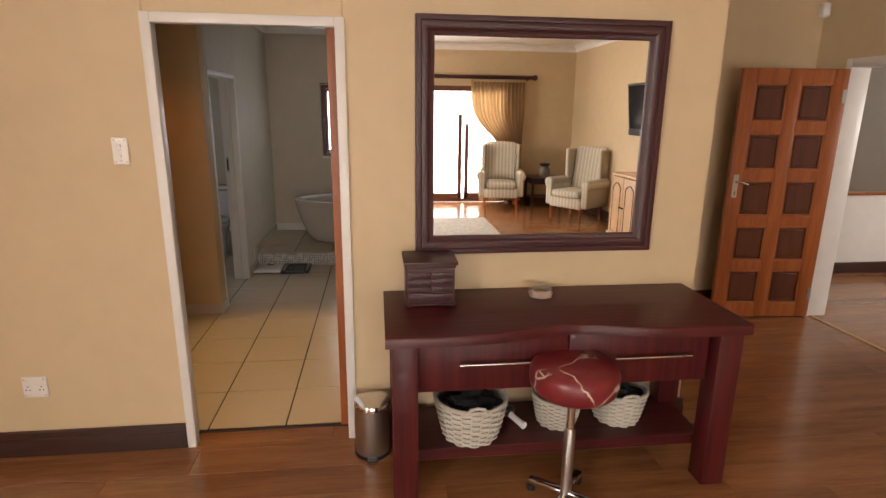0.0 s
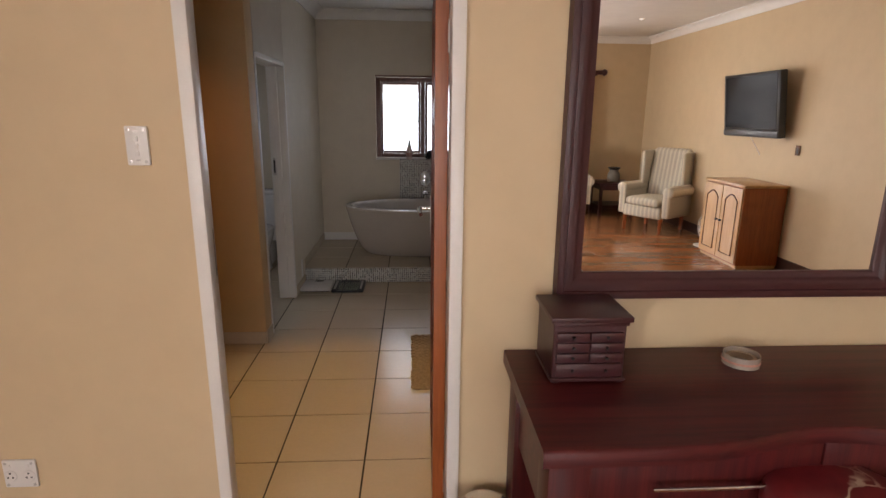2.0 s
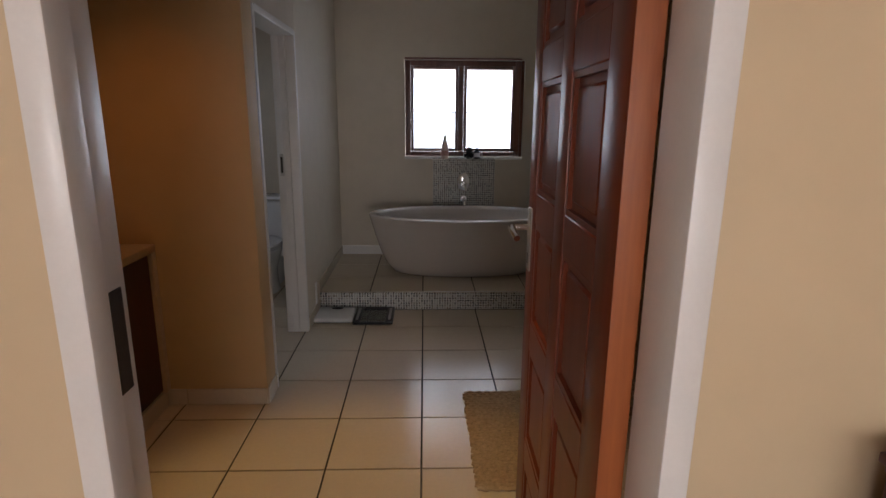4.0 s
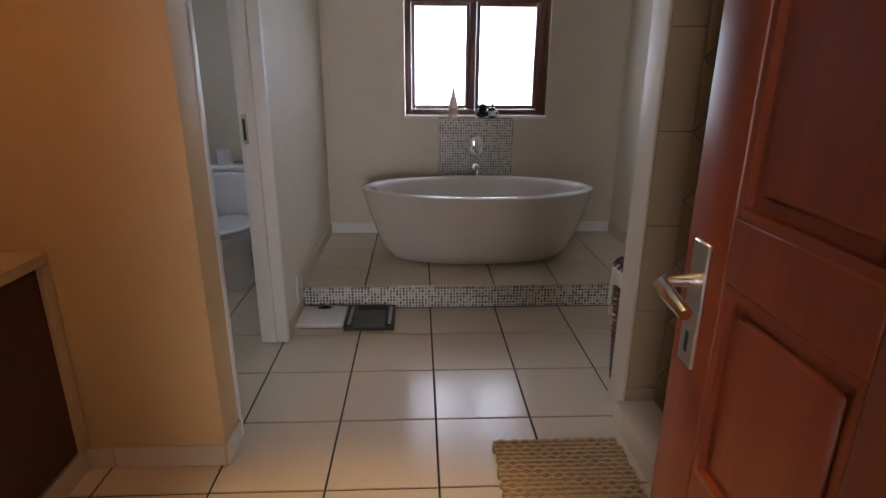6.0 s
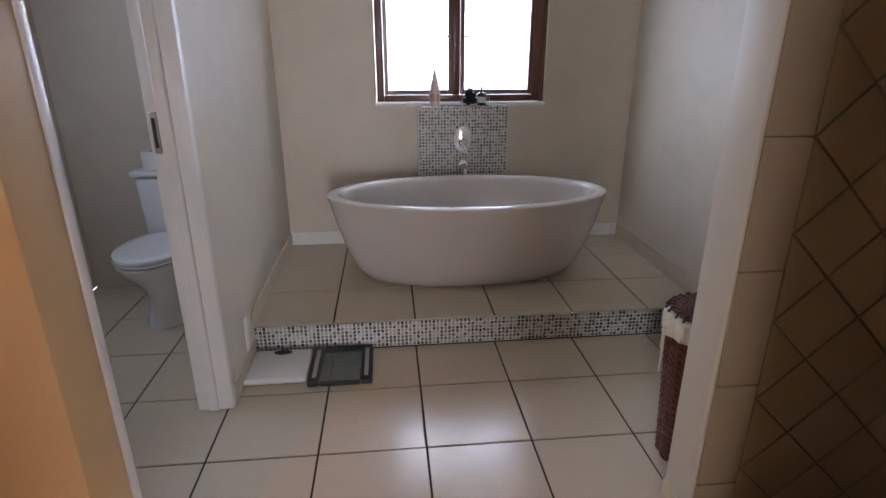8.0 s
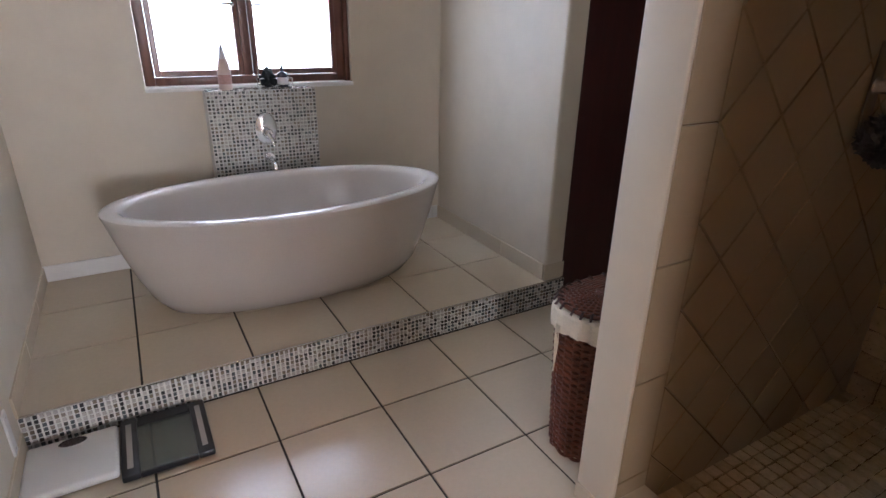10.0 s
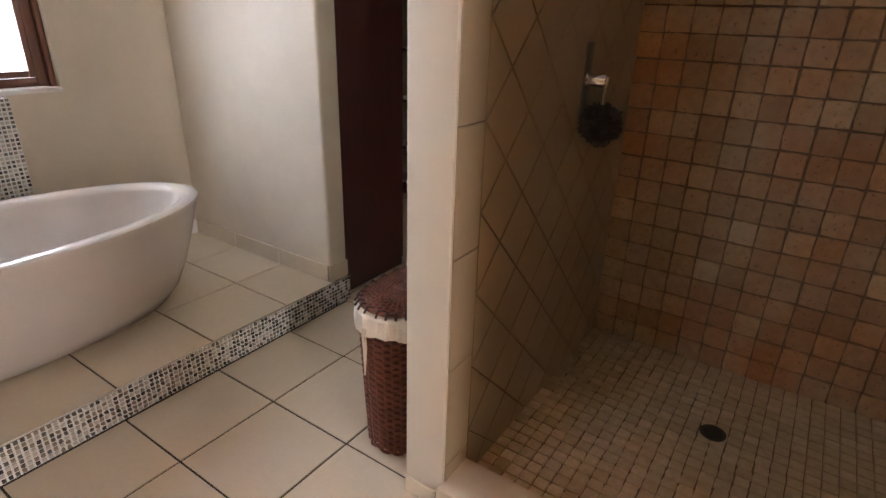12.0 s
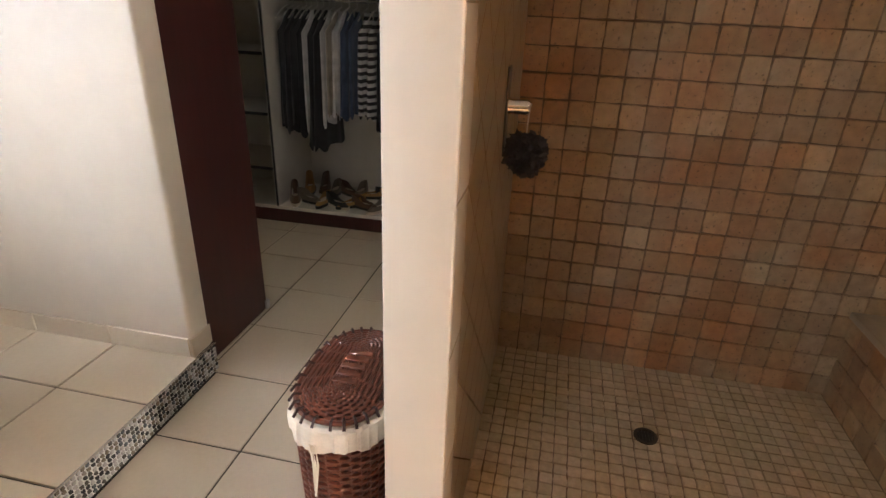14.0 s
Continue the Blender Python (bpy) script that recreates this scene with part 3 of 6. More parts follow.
# sliding door of the bedroom
sd = structure("window_2", boxes((SD0, SD0 + 0.07, BACK_Y - 0.13, BACK_Y - 0.03, 0, SDZ), (SD1 - 0.08, SD1, BACK_Y - 0.13, BACK_Y - 0.03, 0, SDZ), (SD0, SD1, BACK_Y - 0.13, BACK_Y - 0.03, SDZ - 0.08, SDZ), (SD0, SD1, BACK_Y - 0.13, BACK_Y - 0.03, 0, 0.05), bevel=0.005), WINWOOD, "brown timber framed glass sliding door", "sliding door")
for x0, x1, y in ((SD0 + 0.07, 0.19, BACK_Y - 0.1), (0.13, 1.54, BACK_Y - 0.06), (1.60, SD1 - 0.08, BACK_Y - 0.1)):
    part("sash", boxes((x0, x0 + 0.07, y - 0.02, y + 0.02, 0.05, SDZ - 0.08), (x1 - 0.07, x1, y - 0.02, y + 0.02, 0.05, SDZ - 0.08), (x0, x1, y - 0.02, y + 0.02, 0.05, 0.15), (x0, x1, y - 0.02, y + 0.02, SDZ - 0.15, SDZ - 0.08), bevel=0.004), WINWOOD, sd)
    pane = part("pane", boxes((x0 + 0.05, x1 - 0.05, y - 0.003, y + 0.003, 0.13, SDZ - 0.13)), GLASS, sd)
    pane.visible_shadow = False


# ---- doors ----
def panel_door(name, label, at, turn, w, h, t, frame_mat, panel_mat, side, rows=5, kind="structure"):
    """A framed door with two columns of raised panels; its hinge edge at x = 0, handle on the faces of y = 0 and y = t."""
    d = tagged(new(name), label=label, category="door", kind=kind)
    d.matrix_world = pose(*at, 0, 0, turn)
    st, rail = 0.105, 0.085
    cw = (w - 3 * st + 0.01) / 2
    xs = [(st, st + cw), (w - st - cw, w - st)]
    zh = (h - 0.11 - 0.12 - (rows - 1) * rail) / rows
    bm = boxes((0, st, 0, t, 0, h), (w - st, w, 0, t, 0, h), (xs[0][1], xs[1][0], 0, t, 0.0, h), bevel=0.004, seg=2)
    zs = []
    z = 0.12
    for r in range(rows):
        zs.append((z, z + zh))
        z += zh + rail
    cuts = [(0, zs[0][0])] + [(zs[r][1], zs[r + 1][0]) for r in range(rows - 1)] + [(zs[-1][1], h)]
    for a, b in cuts:
        for x0, x1 in xs:
            box(bm, x0, x1, 0.001, t - 0.001, a, b, 0.003)
    part("frame", bm, frame_mat, d)
    for x0, x1 in xs:
        for a, b in zs:
            pb = bmesh.new()
            box(pb, x0, x1, t * 0.32, t * 0.68, a, b)
            box(pb, x0 + 0.028, x1 - 0.028, t * 0.16, t * 0.84, a + 0.028, b - 0.028, 0.006)
            p = part("panel", pb, panel_mat, d, "recessed darker timber panel")
            mb = bmesh.new()
            for y0, y1 in ((t * 0.08, t * 0.32), (t * 0.68, t * 0.92)):
                box(mb, x0, x0 + 0.012, y0, y1, a, b)
                box(mb, x1 - 0.012, x1, y0, y1, a, b)
                box(mb, x0 + 0.012, x1 - 0.012, y0, y1, a, a + 0.012)
                box(mb, x0 + 0.012, x1 - 0.012, y0, y1, b - 0.012, b)
            part("moulding", mb, frame_mat, p)
    hz = 1.12
    for y, s in ((0, -1), (t, 1)):
        hd = part("door_handle", boxes((w - 0.072, w - 0.030, min(y, y + s * 0.006), max(y, y + s * 0.006), hz - 0.125, hz + 0.055), bevel=0.002), STEEL, d, "brushed steel lever handle plate")
        part("lever", tube([(w - 0.05, y + s * 0.005, hz), (w - 0.05, y + s * 0.045, hz), (w - 0.062, y + s * 0.056, hz - 0.001), (w - 0.09, y + s * 0.054, hz - 0.008), (w - 0.122, y + s * 0.048, hz - 0.018)], [0.010, 0.009, 0.011, 0.011, 0.009], 12), CHROME, hd, "polished lever")
        part("keyhole", boxes((w - 0.055, w - 0.047, min(y + s * 0.006, y + s * 0.007), max(y + s * 0.006, y + s * 0.007), hz - 0.105, hz - 0.075)), BLACK, hd)
    for z in (0.2, h - 0.2):
        part("hinge", boxes((-0.006, 0.028, side * 1.0 - 0.004 if side else -0.004, (side if side else 0) + 0.004, z - 0.05, z + 0.05), bevel=0.002), STEEL, d, "steel butt hinge")
    part("edge_strip", boxes((-0.003, 0.0, 0.001, t - 0.001, 0.002, h - 0.002)), DOORWOOD, d, "pale raw timber edge")
    return d


panel_door("door_1", "red-brown panelled timber bathroom door standing open", (-0.160, 2.962, 0.008), 88.7, 0.780, 1.985, 0.044, REDDOOR, REDDOOR, 0)
panel_door("door_2", "orange-brown ten-panel timber entrance door standing open", (3.538, 4.262, 0.008), 175.5, 0.81, 1.965, 0.040, DOORWOOD, DOORPANEL, 0.04)

# ---- wall fittings ----
def wall_plate(name, label, x, z, w, h, rockers, y=WALL_S):
    p = thing(name, label, "switch" if rockers else "socket", (x, y, z))
    part("plate", boxes((-w / 2, w / 2, -0.011, 0, -h / 2, h / 2), bevel=0.004, seg=2), GLOSS, p)
    for sx in (-1, 1):
        for sz in (-1, 1):
            part("screw", moved(lathe([(0, 0.0015), (0.0045, 0.001), (0.005, -0.001), (0, -0.001)], 10), pose(sx * (w / 2 - 0.011), -0.0115, sz * (h / 2 - 0.011), 90)), STEEL, p)
    if rockers:
        for k in range(rockers):
            zc = 0.022 - 0.022 * k
            part("rocker", boxes((-0.006, 0.006, -0.016, -0.011, zc - 0.008, zc + 0.008), bevel=0.002), GLOSS, p)
        for zc in (0.042, -0.042):
            part("mark", boxes((-0.006, 0.006, -0.0118, -0.0108, zc - 0.003, zc + 0.003)), STEEL, p)
    else:
        for sx in (-0.03, 0.03):
            part("outlet_face", moved(lathe([(0, 0.002), (0.019, 0.002), (0.021, 0), (0, 0)], 20), pose(sx, -0.011, -0.006, 90)), GLOSS, p)
            for a in (90, 215, 325):
                part("pin_hole", moved(lathe([(0, 0.0004), (0.0035, 0.0004), (0.0035, 0), (0, 0)], 10), pose(sx + 0.010 * math.cos(radians(a)), -0.0135, -0.006 + 0.010 * math.sin(radians(a)), 90)), BLACK, p)
            part("toggle", boxes((sx - 0.006, sx + 0.006, -0.015, -0.011, 0.026, 0.038), bevel=0.002), GLOSS, p)
    return p


wall_plate("light_switch", "white plastic light switch on the tan wall", -1.089, 1.457, 0.066, 0.115, 3)
wall_plate("power_socket", "white plastic double power socket on the tan wall", -1.605, 0.360, 0.108, 0.104, 0)
pir = thing("motion_sensor", "small white motion sensor high in the corner", "sensor", (BED_E - 0.05, 4.55, 2.44))
part("housing", boxes((-0.03, 0.03, -0.02, 0.05, -0.06, 0.05), bevel=0.02, seg=3), GLOSS, pir)
part("lens", boxes((-0.02, 0.02, -0.026, -0.018, -0.05, 0.0), bevel=0.003), PORCELAIN, pir)


# ---- framed mirror ----
def moulding_frame(bm, x0, x1, z0, z1, prof):
    """A mitred moulding round an opening; prof gives (how far outwards, how far out of the wall)."""
    rings = []
    for u, v in prof:
        rings.append([bm.verts.new((x0 - u, -v, z0 - u)), bm.verts.new((x1 + u, -v, z0 - u)), bm.verts.new((x1 + u, -v, z1 + u)), bm.verts.new((x0 - u, -v, z1 + u))])
    for a, b in zip(rings, rings[1:]):
        for k in range(4):
            bm.faces.new((a[k], a[(k + 1) % 4], b[(k + 1) % 4], b[k]))
    bmesh.ops.recalc_face_normals(bm, faces=bm.faces[:])
    return bm


mirror = thing("wall_mirror", "large wall mirror in a dark red-brown moulded frame", "mirror", (0, WALL_S, 0))
part("frame", moulding_frame(bmesh.new(), 0.272, 1.265, 1.062, 1.960, [(0, 0.006), (0, 0.016), (0.006, 0.021), (0.018, 0.022), (0.024, 0.027), (0.034, 0.034), (0.05, 0.037), (0.058, 0.036), (0.061, 0.042), (0.074, 0.046), (0.084, 0.043), (0.086, 0.0)]), FRAME_WOOD, mirror)
part("glass", boxes((0.266, 1.271, -0.010, -0.003, 1.056, 1.966)), MIRROR, mirror, "clear silvered glass")

# ---- dressing table ----
desk = thing("dressing_table", "dark mahogany dressing table with a lower shelf", "table", (0, 0, 0))
DX0, DX1, DY0, DY1, DZ = 0.030, 1.562, 2.275, 2.852, 0.788
bm = bmesh.new()
N = 60
top, bot = [], []
for k in range(N + 1):
    u = k / N
    x = DX0 + (DX1 - DX0) * u
    bow = 0.075 * math.exp(-((u - 0.5) / 0.17) ** 2)
    top.append((x, DY0 + bow))
rows = []
for dy, z in ((0.0, DZ - 0.045), (0, DZ - 0.008), (0.004, DZ - 0.002), (0.010, DZ)):
    rows.append([bm.verts.new((x, y + dy, z)) for x, y in top])
back_t = [bm.verts.new((x, DY1, DZ)) for x, y in top]
back_b = [bm.verts.new((x, DY1, DZ - 0.045)) for x, y in top]
loop = rows + [back_t, back_b]
for a, b in zip(loop, loop[1:] + loop[:1]):
    for k in range(N):
        bm.faces.new((a[k], a[k + 1], b[k + 1], b[k]))
for k in (0, N):
    bm.faces.new([r[k] for r in loop])
bmesh.ops.recalc_face_normals(bm, faces=bm.faces[:])
part("tabletop", bm, MAHOGANY, desk)
for x0 in (DX0 + 0.025, DX1 - 0.117):
    for y0 in (DY0 + 0.035, DY1 - 0.115):
        part("leg", boxes((x0, x0 + 0.105, y0, y0 + 0.105, 0, DZ - 0.045), bevel=0.004, seg=2), MAHOGANY_Z, desk)
part("apron", boxes((DX0 + 0.13, DX1 - 0.13, DY1 - 0.03, DY1 - 0.01, 0.50, DZ - 0.045), (DX0 + 0.04, DX0 + 0.06, DY0 + 0.14, DY1 - 0.115, 0.50, DZ - 0.045), (DX1 - 0.06, DX1 - 0.04, DY0 + 0.14, DY1 - 0.115, 0.50, DZ - 0.045),
                    (DX0 + 0.06, DX1 - 0.06, DY0 + 0.15, DY1 - 0.03, 0.50, 0.515)), MAHOGANY, desk)
for x0, x1 in ((DX0 + 0.133, 0.793), (0.799, DX1 - 0.133)):
    dr = part("drawer_front", boxes((x0, x1, DY0 + 0.085, DY0 + 0.108, 0.505, DZ - 0.05), bevel=0.003, seg=2), MAHOGANY_Z, desk)
    cx, hz = (0.505 if x0 < 0.5 else 1.165), 0.634
    part("bar_handle", tube([(cx - 0.172, DY0 + 0.055, hz), (cx + 0.172, DY0 + 0.055, hz)], 0.006, 10), CHROME, dr, "chrome bar handle")
    for px in (cx - 0.145, cx + 0.145):
        part("handle_post", boxes((px - 0.004, px + 0.004, DY0 + 0.055, DY0 + 0.086, hz - 0.004, hz + 0.004)), CHROME, dr)
SH = 0.175
part("shelf", boxes((DX0 + 0.05, DX1 - 0.05, DY0 + 0.175, DY1 - 0.03, SH - 0.055, SH), bevel=0.003), MAHOGANY, desk)

# jewellery chest
jb = thing("jewellery_box", "small dark wooden jewellery chest with tiny drawers", "jewellery box", (0.238, 2.705, DZ))
bw, bd, bh = 0.215, 0.20, 0.205
part("body", boxes((-bw / 2, bw / 2, -bd / 2 + 0.008, bd / 2, 0.012, bh - 0.012), bevel=0.003), FRAME_WOOD, jb)
part("lid", boxes((-bw / 2 - 0.012, bw / 2 + 0.012, -bd / 2 - 0.012, bd / 2 + 0.004, bh - 0.010, bh + 0.006), (-bw / 2 - 0.004, bw / 2 + 0.004, -bd / 2 - 0.003, bd / 2, bh - 0.024, bh - 0.010), bevel=0.003, seg=2), FRAME_WOOD, jb)
part("base", boxes((-bw / 2 - 0.006, bw / 2 + 0.006, -bd / 2, bd / 2, 0.006, 0.018), bevel=0.003), FRAME_WOOD, jb)
for sx in (-1, 1):
    for sy in (-1, 1):
        part("foot", boxes((sx * (bw / 2 - 0.012) - 0.01, sx * (bw / 2 - 0.012) + 0.01, sy * (bd / 2 - 0.014) - 0.01, sy * (bd / 2 - 0.014) + 0.01, 0, 0.007), bevel=0.002), FRAME_WOOD, jb)
for z0, z1, cols in ((0.024, 0.064, 1), (0.070, 0.096, 2), (0.102, 0.128, 2), (0.134, 0.160, 2)):
    for c in range(cols):
        ww = (bw - 0.016) / cols
        x0 = -bw / 2 + 0.008 + c * ww
        dr = part("drawer", boxes((x0 + 0.002, x0 + ww - 0.002, -bd / 2 - 0.001, -bd / 2 + 0.009, z0, z1), bevel=0.0025, seg=2), FRAME_WOOD, jb)
        for kx in ([x0 + ww * 0.25, x0 + ww * 0.75] if cols == 1 else [x0 + ww / 2]):
            part("knob", moved(lathe([(0, 0.010), (0.004, 0.010), (0.0055, 0.006), (0.003, 0.002), (0.003, 0)], 12), pose(kx, -bd / 2 - 0.001, (z0 + z1) / 2, 90)), BLACK, dr)

# glass dish with a red printed band
REDPRINT = plain("red_print", (0.50, 0.22, 0.17), 0.4, vary=0.3, scale=60)
dish = thing("trinket_dish", "small clear round dish with red markings", "dish", (0.775, 2.722, DZ))
part("bowl", lathe([(0, 0.004), (0.048, 0.005), (0.052, 0.036), (0.055, 0.037), (0.056, 0.002), (0.05, 0), (0, 0)], 36), plain("milky_plastic", (0.50, 0.42, 0.36), 0.2, vary=0.1, glass=0.3), dish)
part("band", lathe([(0.0565, 0.014), (0.0572, 0.014), (0.0572, 0.021), (0.0565, 0.021), (0.0565, 0.014)], 36), REDPRINT, dish, "red printed band")
part("tape_core", lathe([(0.034, 0.006), (0.044, 0.006), (0.044, 0.026), (0.034, 0.026), (0.034, 0.006)], 30), plain("tan_card", (0.42, 0.30, 0.20), 0.7), dish)


# white wicker baskets on the shelf
def woven_wall(parent, mat, place, h, courses, stakes, thick, amp):
    """Rods that pass in front of and behind upright stakes by turns; place(angle, height, how far out)."""
    per = stakes * 4
    for c in range(courses):
        z = h * (c + 0.5) / courses
        part("rod", tube([place(2 * math.pi * k / per, z, amp * math.sin(math.pi * (k / 4 + c))) for k in range(per)], thick, 5, closed=True), mat, parent)
    for k in range(stakes):
        part("stake", tube([place(2 * math.pi * k / stakes, h * j / 6, 0) for j in range(7)], thick * 0.9, 5), mat, parent)


WICKER_W = plain("white_painted_wicker", (0.52, 0.49, 0.43), 0.6, vary=0.14, scale=40)
CLOTH_DK = plain("dark_cloth", (0.014, 0.017, 0.019), 0.85, vary=0.4, scale=25)
TEAL = plain("dark_green_plastic", (0.02, 0.05, 0.045), 0.3, vary=0.3)


def rumple(r, h, seed, sx=1.0, sy=1.0, mat_scale=6):
    """A soft heap."""
    bm = bmesh.new()
    bmesh.ops.create_icosphere(bm, subdivisions=4, radius=1)
    for v in bm.verts:
        d = v.co.normalized()
        n = noise.noise(d * 2.1 + Vector((seed, 0, 0))) * 0.45 + noise.noise(d * mat_scale + Vector((0, seed, 0))) * 0.18
        v.co = Vector((d.x * r * sx * (1 + n), d.y * r * sy * (1 + n), max(0, d.z * h * (1 + n * 1.3)) if d.z > 0 else d.z * h * 0.3))
    return bm


def rope_ring(r, thick, z, sx=1.0, sy=1.0, twists=40, a0=0, a1=360):
    n = 96
    pts = []
    for k in range(n if a1 - a0 >= 360 else n + 1):
        a = radians(a0 + (a1 - a0) * k / n)
        w = 0.12 * thick * math.sin(twists * a)
        pts.append(((r + w) * sx * math.cos(a), (r + w) * sy * math.sin(a), z + 0.15 * thick * math.cos(twists * a)))
    return tube(pts, thick, 8, closed=a1 - a0 >= 360)


def wicker_basket(label, at, r0, r1, h, fill, seed, group="wicker baskets on the shelf"):
    b = thing("wicker_basket", label, "basket", at, 0, group)
    woven_wall(b, WICKER_W, lambda q, z, o: ((r0 + (r1 - r0) * (z / h) ** 0.8 + o) * math.cos(q), (r0 + (r1 - r0) * (z / h) ** 0.8 + o) * math.sin(q), z), h, 14, 22, 0.0068, 0.006)
    part("lining", lathe([(0, 0.004), (r0 - 0.006, 0.004), (r1 - 0.010, h - 0.004)], 40), WICKER_W, b)
    part("rim", rope_ring(r1 + 0.002, 0.008, h), WICKER_W, b)
    for a in (90, 270):
        m = pose(r1 * math.cos(radians(a)), r1 * math.sin(radians(a)), h, 0, 0, a)
        part("handle", moved(tube([(0, -0.045, -0.005), (0.012, -0.03, 0.022), (0.016, 0, 0.03), (0.012, 0.03, 0.022), (0, 0.045, -0.005)], 0.007, 8), m), WICKER_W, b)
    part("rumpled_cloth", moved(rumple(r1 * 0.70, 0.045, seed), pose(0, 0, h * 0.84)), fill, b, "dark rumpled cloth")
    return b


wicker_basket("white wicker basket holding dark things on the shelf", (0.422, 2.560, SH), 0.115, 0.165, 0.200, CLOTH_DK, 1.3)
wicker_basket("small white wicker basket on the dressing table shelf", (0.856, 2.62, SH), 0.080, 0.115, 0.150, TEAL, 4.1)
wicker_basket("white wicker basket with a looped handle on the shelf", (1.165, 2.63, SH), 0.095, 0.135, 0.165, CLOTH_DK, 7.7)
dryer = thing("hair_brush", "white and dark hair brush lying on the shelf", "brush", (0.69, 2.54, SH + 0.02), 118)
part("handle", tube([(0.02, 0, 0.002), (0.05, 0, 0.004), (0.10, 0, 0.010), (0.13, 0, 0.016)], [0.018, 0.016, 0.015, 0.018], 12), PORCELAIN, dryer)
part("head", boxes((0.115, 0.31, -0.03, 0.03, 0.004, 0.045), bevel=0.012, seg=3), BLACK, dryer)
part("bristles", boxes((0.19, 0.30, -0.024, 0.024, 0.044, 0.058), bevel=0.004), CLOTH_DK, dryer)

# pedal bin
pb = thing("pedal_bin", "small brushed steel pedal bin beside the doorway", "bin", (-0.035, 2.725, 0))
part("body", lathe([(0, 0.012), (0.083, 0.012), (0.085, 0.02), (0.085, 0.255), (0.082, 0.258), (0, 0.258)], 40), STEEL, pb)
part("lid", lathe([(0.088, 0.256), (0.089, 0.27), (0.084, 0.280), (0.05, 0.289), (0, 0.292)], 40), CHROME, pb)
part("base", lathe([(0, 0), (0.088, 0), (0.089, 0.012), (0.086, 0.018), (0, 0.018)], 40), BLACK, pb)
part("pedal", boxes((-0.025, 0.025, -0.118, -0.075, 0.008, 0.020), bevel=0.004), BLACK, pb)

# stool
m_, nt_, b_ = material("cracked_red_vinyl")
vv = coords(nt_)
warp = node(nt_, "ShaderNodeTexNoise", Scale=7.0, Detail=3)
nt_.links.new(vv, warp.inputs["Vector"])
vm = mix(nt_, 0.09, vv, warp.outputs["Color"])
vo = node(nt_, "ShaderNodeTexVoronoi", Scale=6.5)
vo.feature = 'DISTANCE_TO_EDGE'
nt_.links.new(vm, vo.inputs["Vector"])
mask = noise_fac(nt_, vv, 5.5, 2)
crack = ramp(nt_, vo.outputs["Distance"], [(0.012, (1, 1, 1)), (0.026, (0, 0, 0))])
area_ = ramp(nt_, mask, [(0.46, (0, 0, 0)), (0.54, (1, 1, 1))])
crk = mix(nt_, 1.0, crack, area_, 'MULTIPLY')
red = ramp(nt_, noise_fac(nt_, vv, 14, 4), [(0.3, (0.13, 0.012, 0.016)), (0.7, (0.20, 0.022, 0.026))])
nt_.links.new(mix(nt_, crk, red, (0.52, 0.42, 0.33)), b_.inputs["Base Color"])
b_.inputs["Roughness"].default_value = 0.34
bump(nt_, b_, crack, -0.4, 0.003)
VINYL = m_
stool = thing("swivel_stool", "round swivel stool with a cracked dark red vinyl seat", "stool", (0.793, 2.268, 0))
part("seat", lathe([(0, 0.672), (0.10, 0.670), (0.145, 0.664), (0.170, 0.650), (0.181, 0.624), (0.181, 0.584), (0.175, 0.556), (0.158, 0.540), (0.10, 0.528), (0, 0.528)], 56), VINYL, stool)
part("seat_plate", lathe([(0, 0.515), (0.09, 0.515), (0.095, 0.528), (0, 0.529)], 30), BLACK, stool)
part("upper_post", lathe([(0, 0.28), (0.017, 0.28), (0.017, 0.516), (0, 0.516)], 24), CHROME, stool)
part("lower_post", lathe([(0, 0.06), (0.024, 0.06), (0.024, 0.345), (0.019, 0.36), (0, 0.36)], 24), STEEL, stool)
for k in range(4):
    a = 50 + 90 * k
    lg = part("leg", moved(boxes((0.0, 0.17, -0.017, 0.017, 0.035, 0.065), bevel=0.008, seg=2), pose(0, 0, 0, 0, 3, a)), CHROME, stool)
    part("foot_glide", moved(lathe([(0, 0), (0.02, 0), (0.02, 0.028), (0, 0.03)], 16), pose(0.158 * math.cos(radians(a)), 0.158 * math.sin(radians(a)), 0)), BLACK, lg)

# ---- bathroom things ----
TCX, TCY = -0.160, 6.725
tub = thing("bathtub", "freestanding oval off-white bathtub on the tiled platform", "bathtub", (TCX, TCY, PLAT_Z))
bm = bmesh.new()
steps, rings = 72, []
# half length, half width, height
outer = [(0.50, 0.16, 0.0), (0.545, 0.195, 0.004), (0.585, 0.228, 0.022), (0.640, 0.285, 0.09), (0.688, 0.332, 0.20), (0.728, 0.366, 0.32), (0.756, 0.390, 0.42), (0.772, 0.405, 0.478), (0.778, 0.411, 0.494), (0.778, 0.411, 0.504), (0.770, 0.404, 0.510),
         (0.745, 0.379, 0.513), (0.722, 0.356, 0.511), (0.706, 0.340, 0.502), (0.696, 0.330, 0.485), (0.68, 0.314, 0.42), (0.63, 0.27, 0.26), (0.56, 0.215, 0.12), (0.48, 0.15, 0.075), (0.3, 0.08, 0.06)]
for a_, b2, z in outer:
    rings.append([bm.verts.new((1.015 * a_ * math.cos(2 * math.pi * k / steps), b2 * math.sin(2 * math.pi * k / steps), z)) for k in range(steps)])
for a_, b2 in zip(rings, rings[1:]):
    for k in range(steps):
        bm.faces.new((a_[k], a_[(k + 1) % steps], b2[(k + 1) % steps], b2[k]))
bm.faces.new(rings[-1])
bm.faces.new(rings[0][::-1])
bmesh.ops.recalc_face_normals(bm, faces=bm.faces[:])
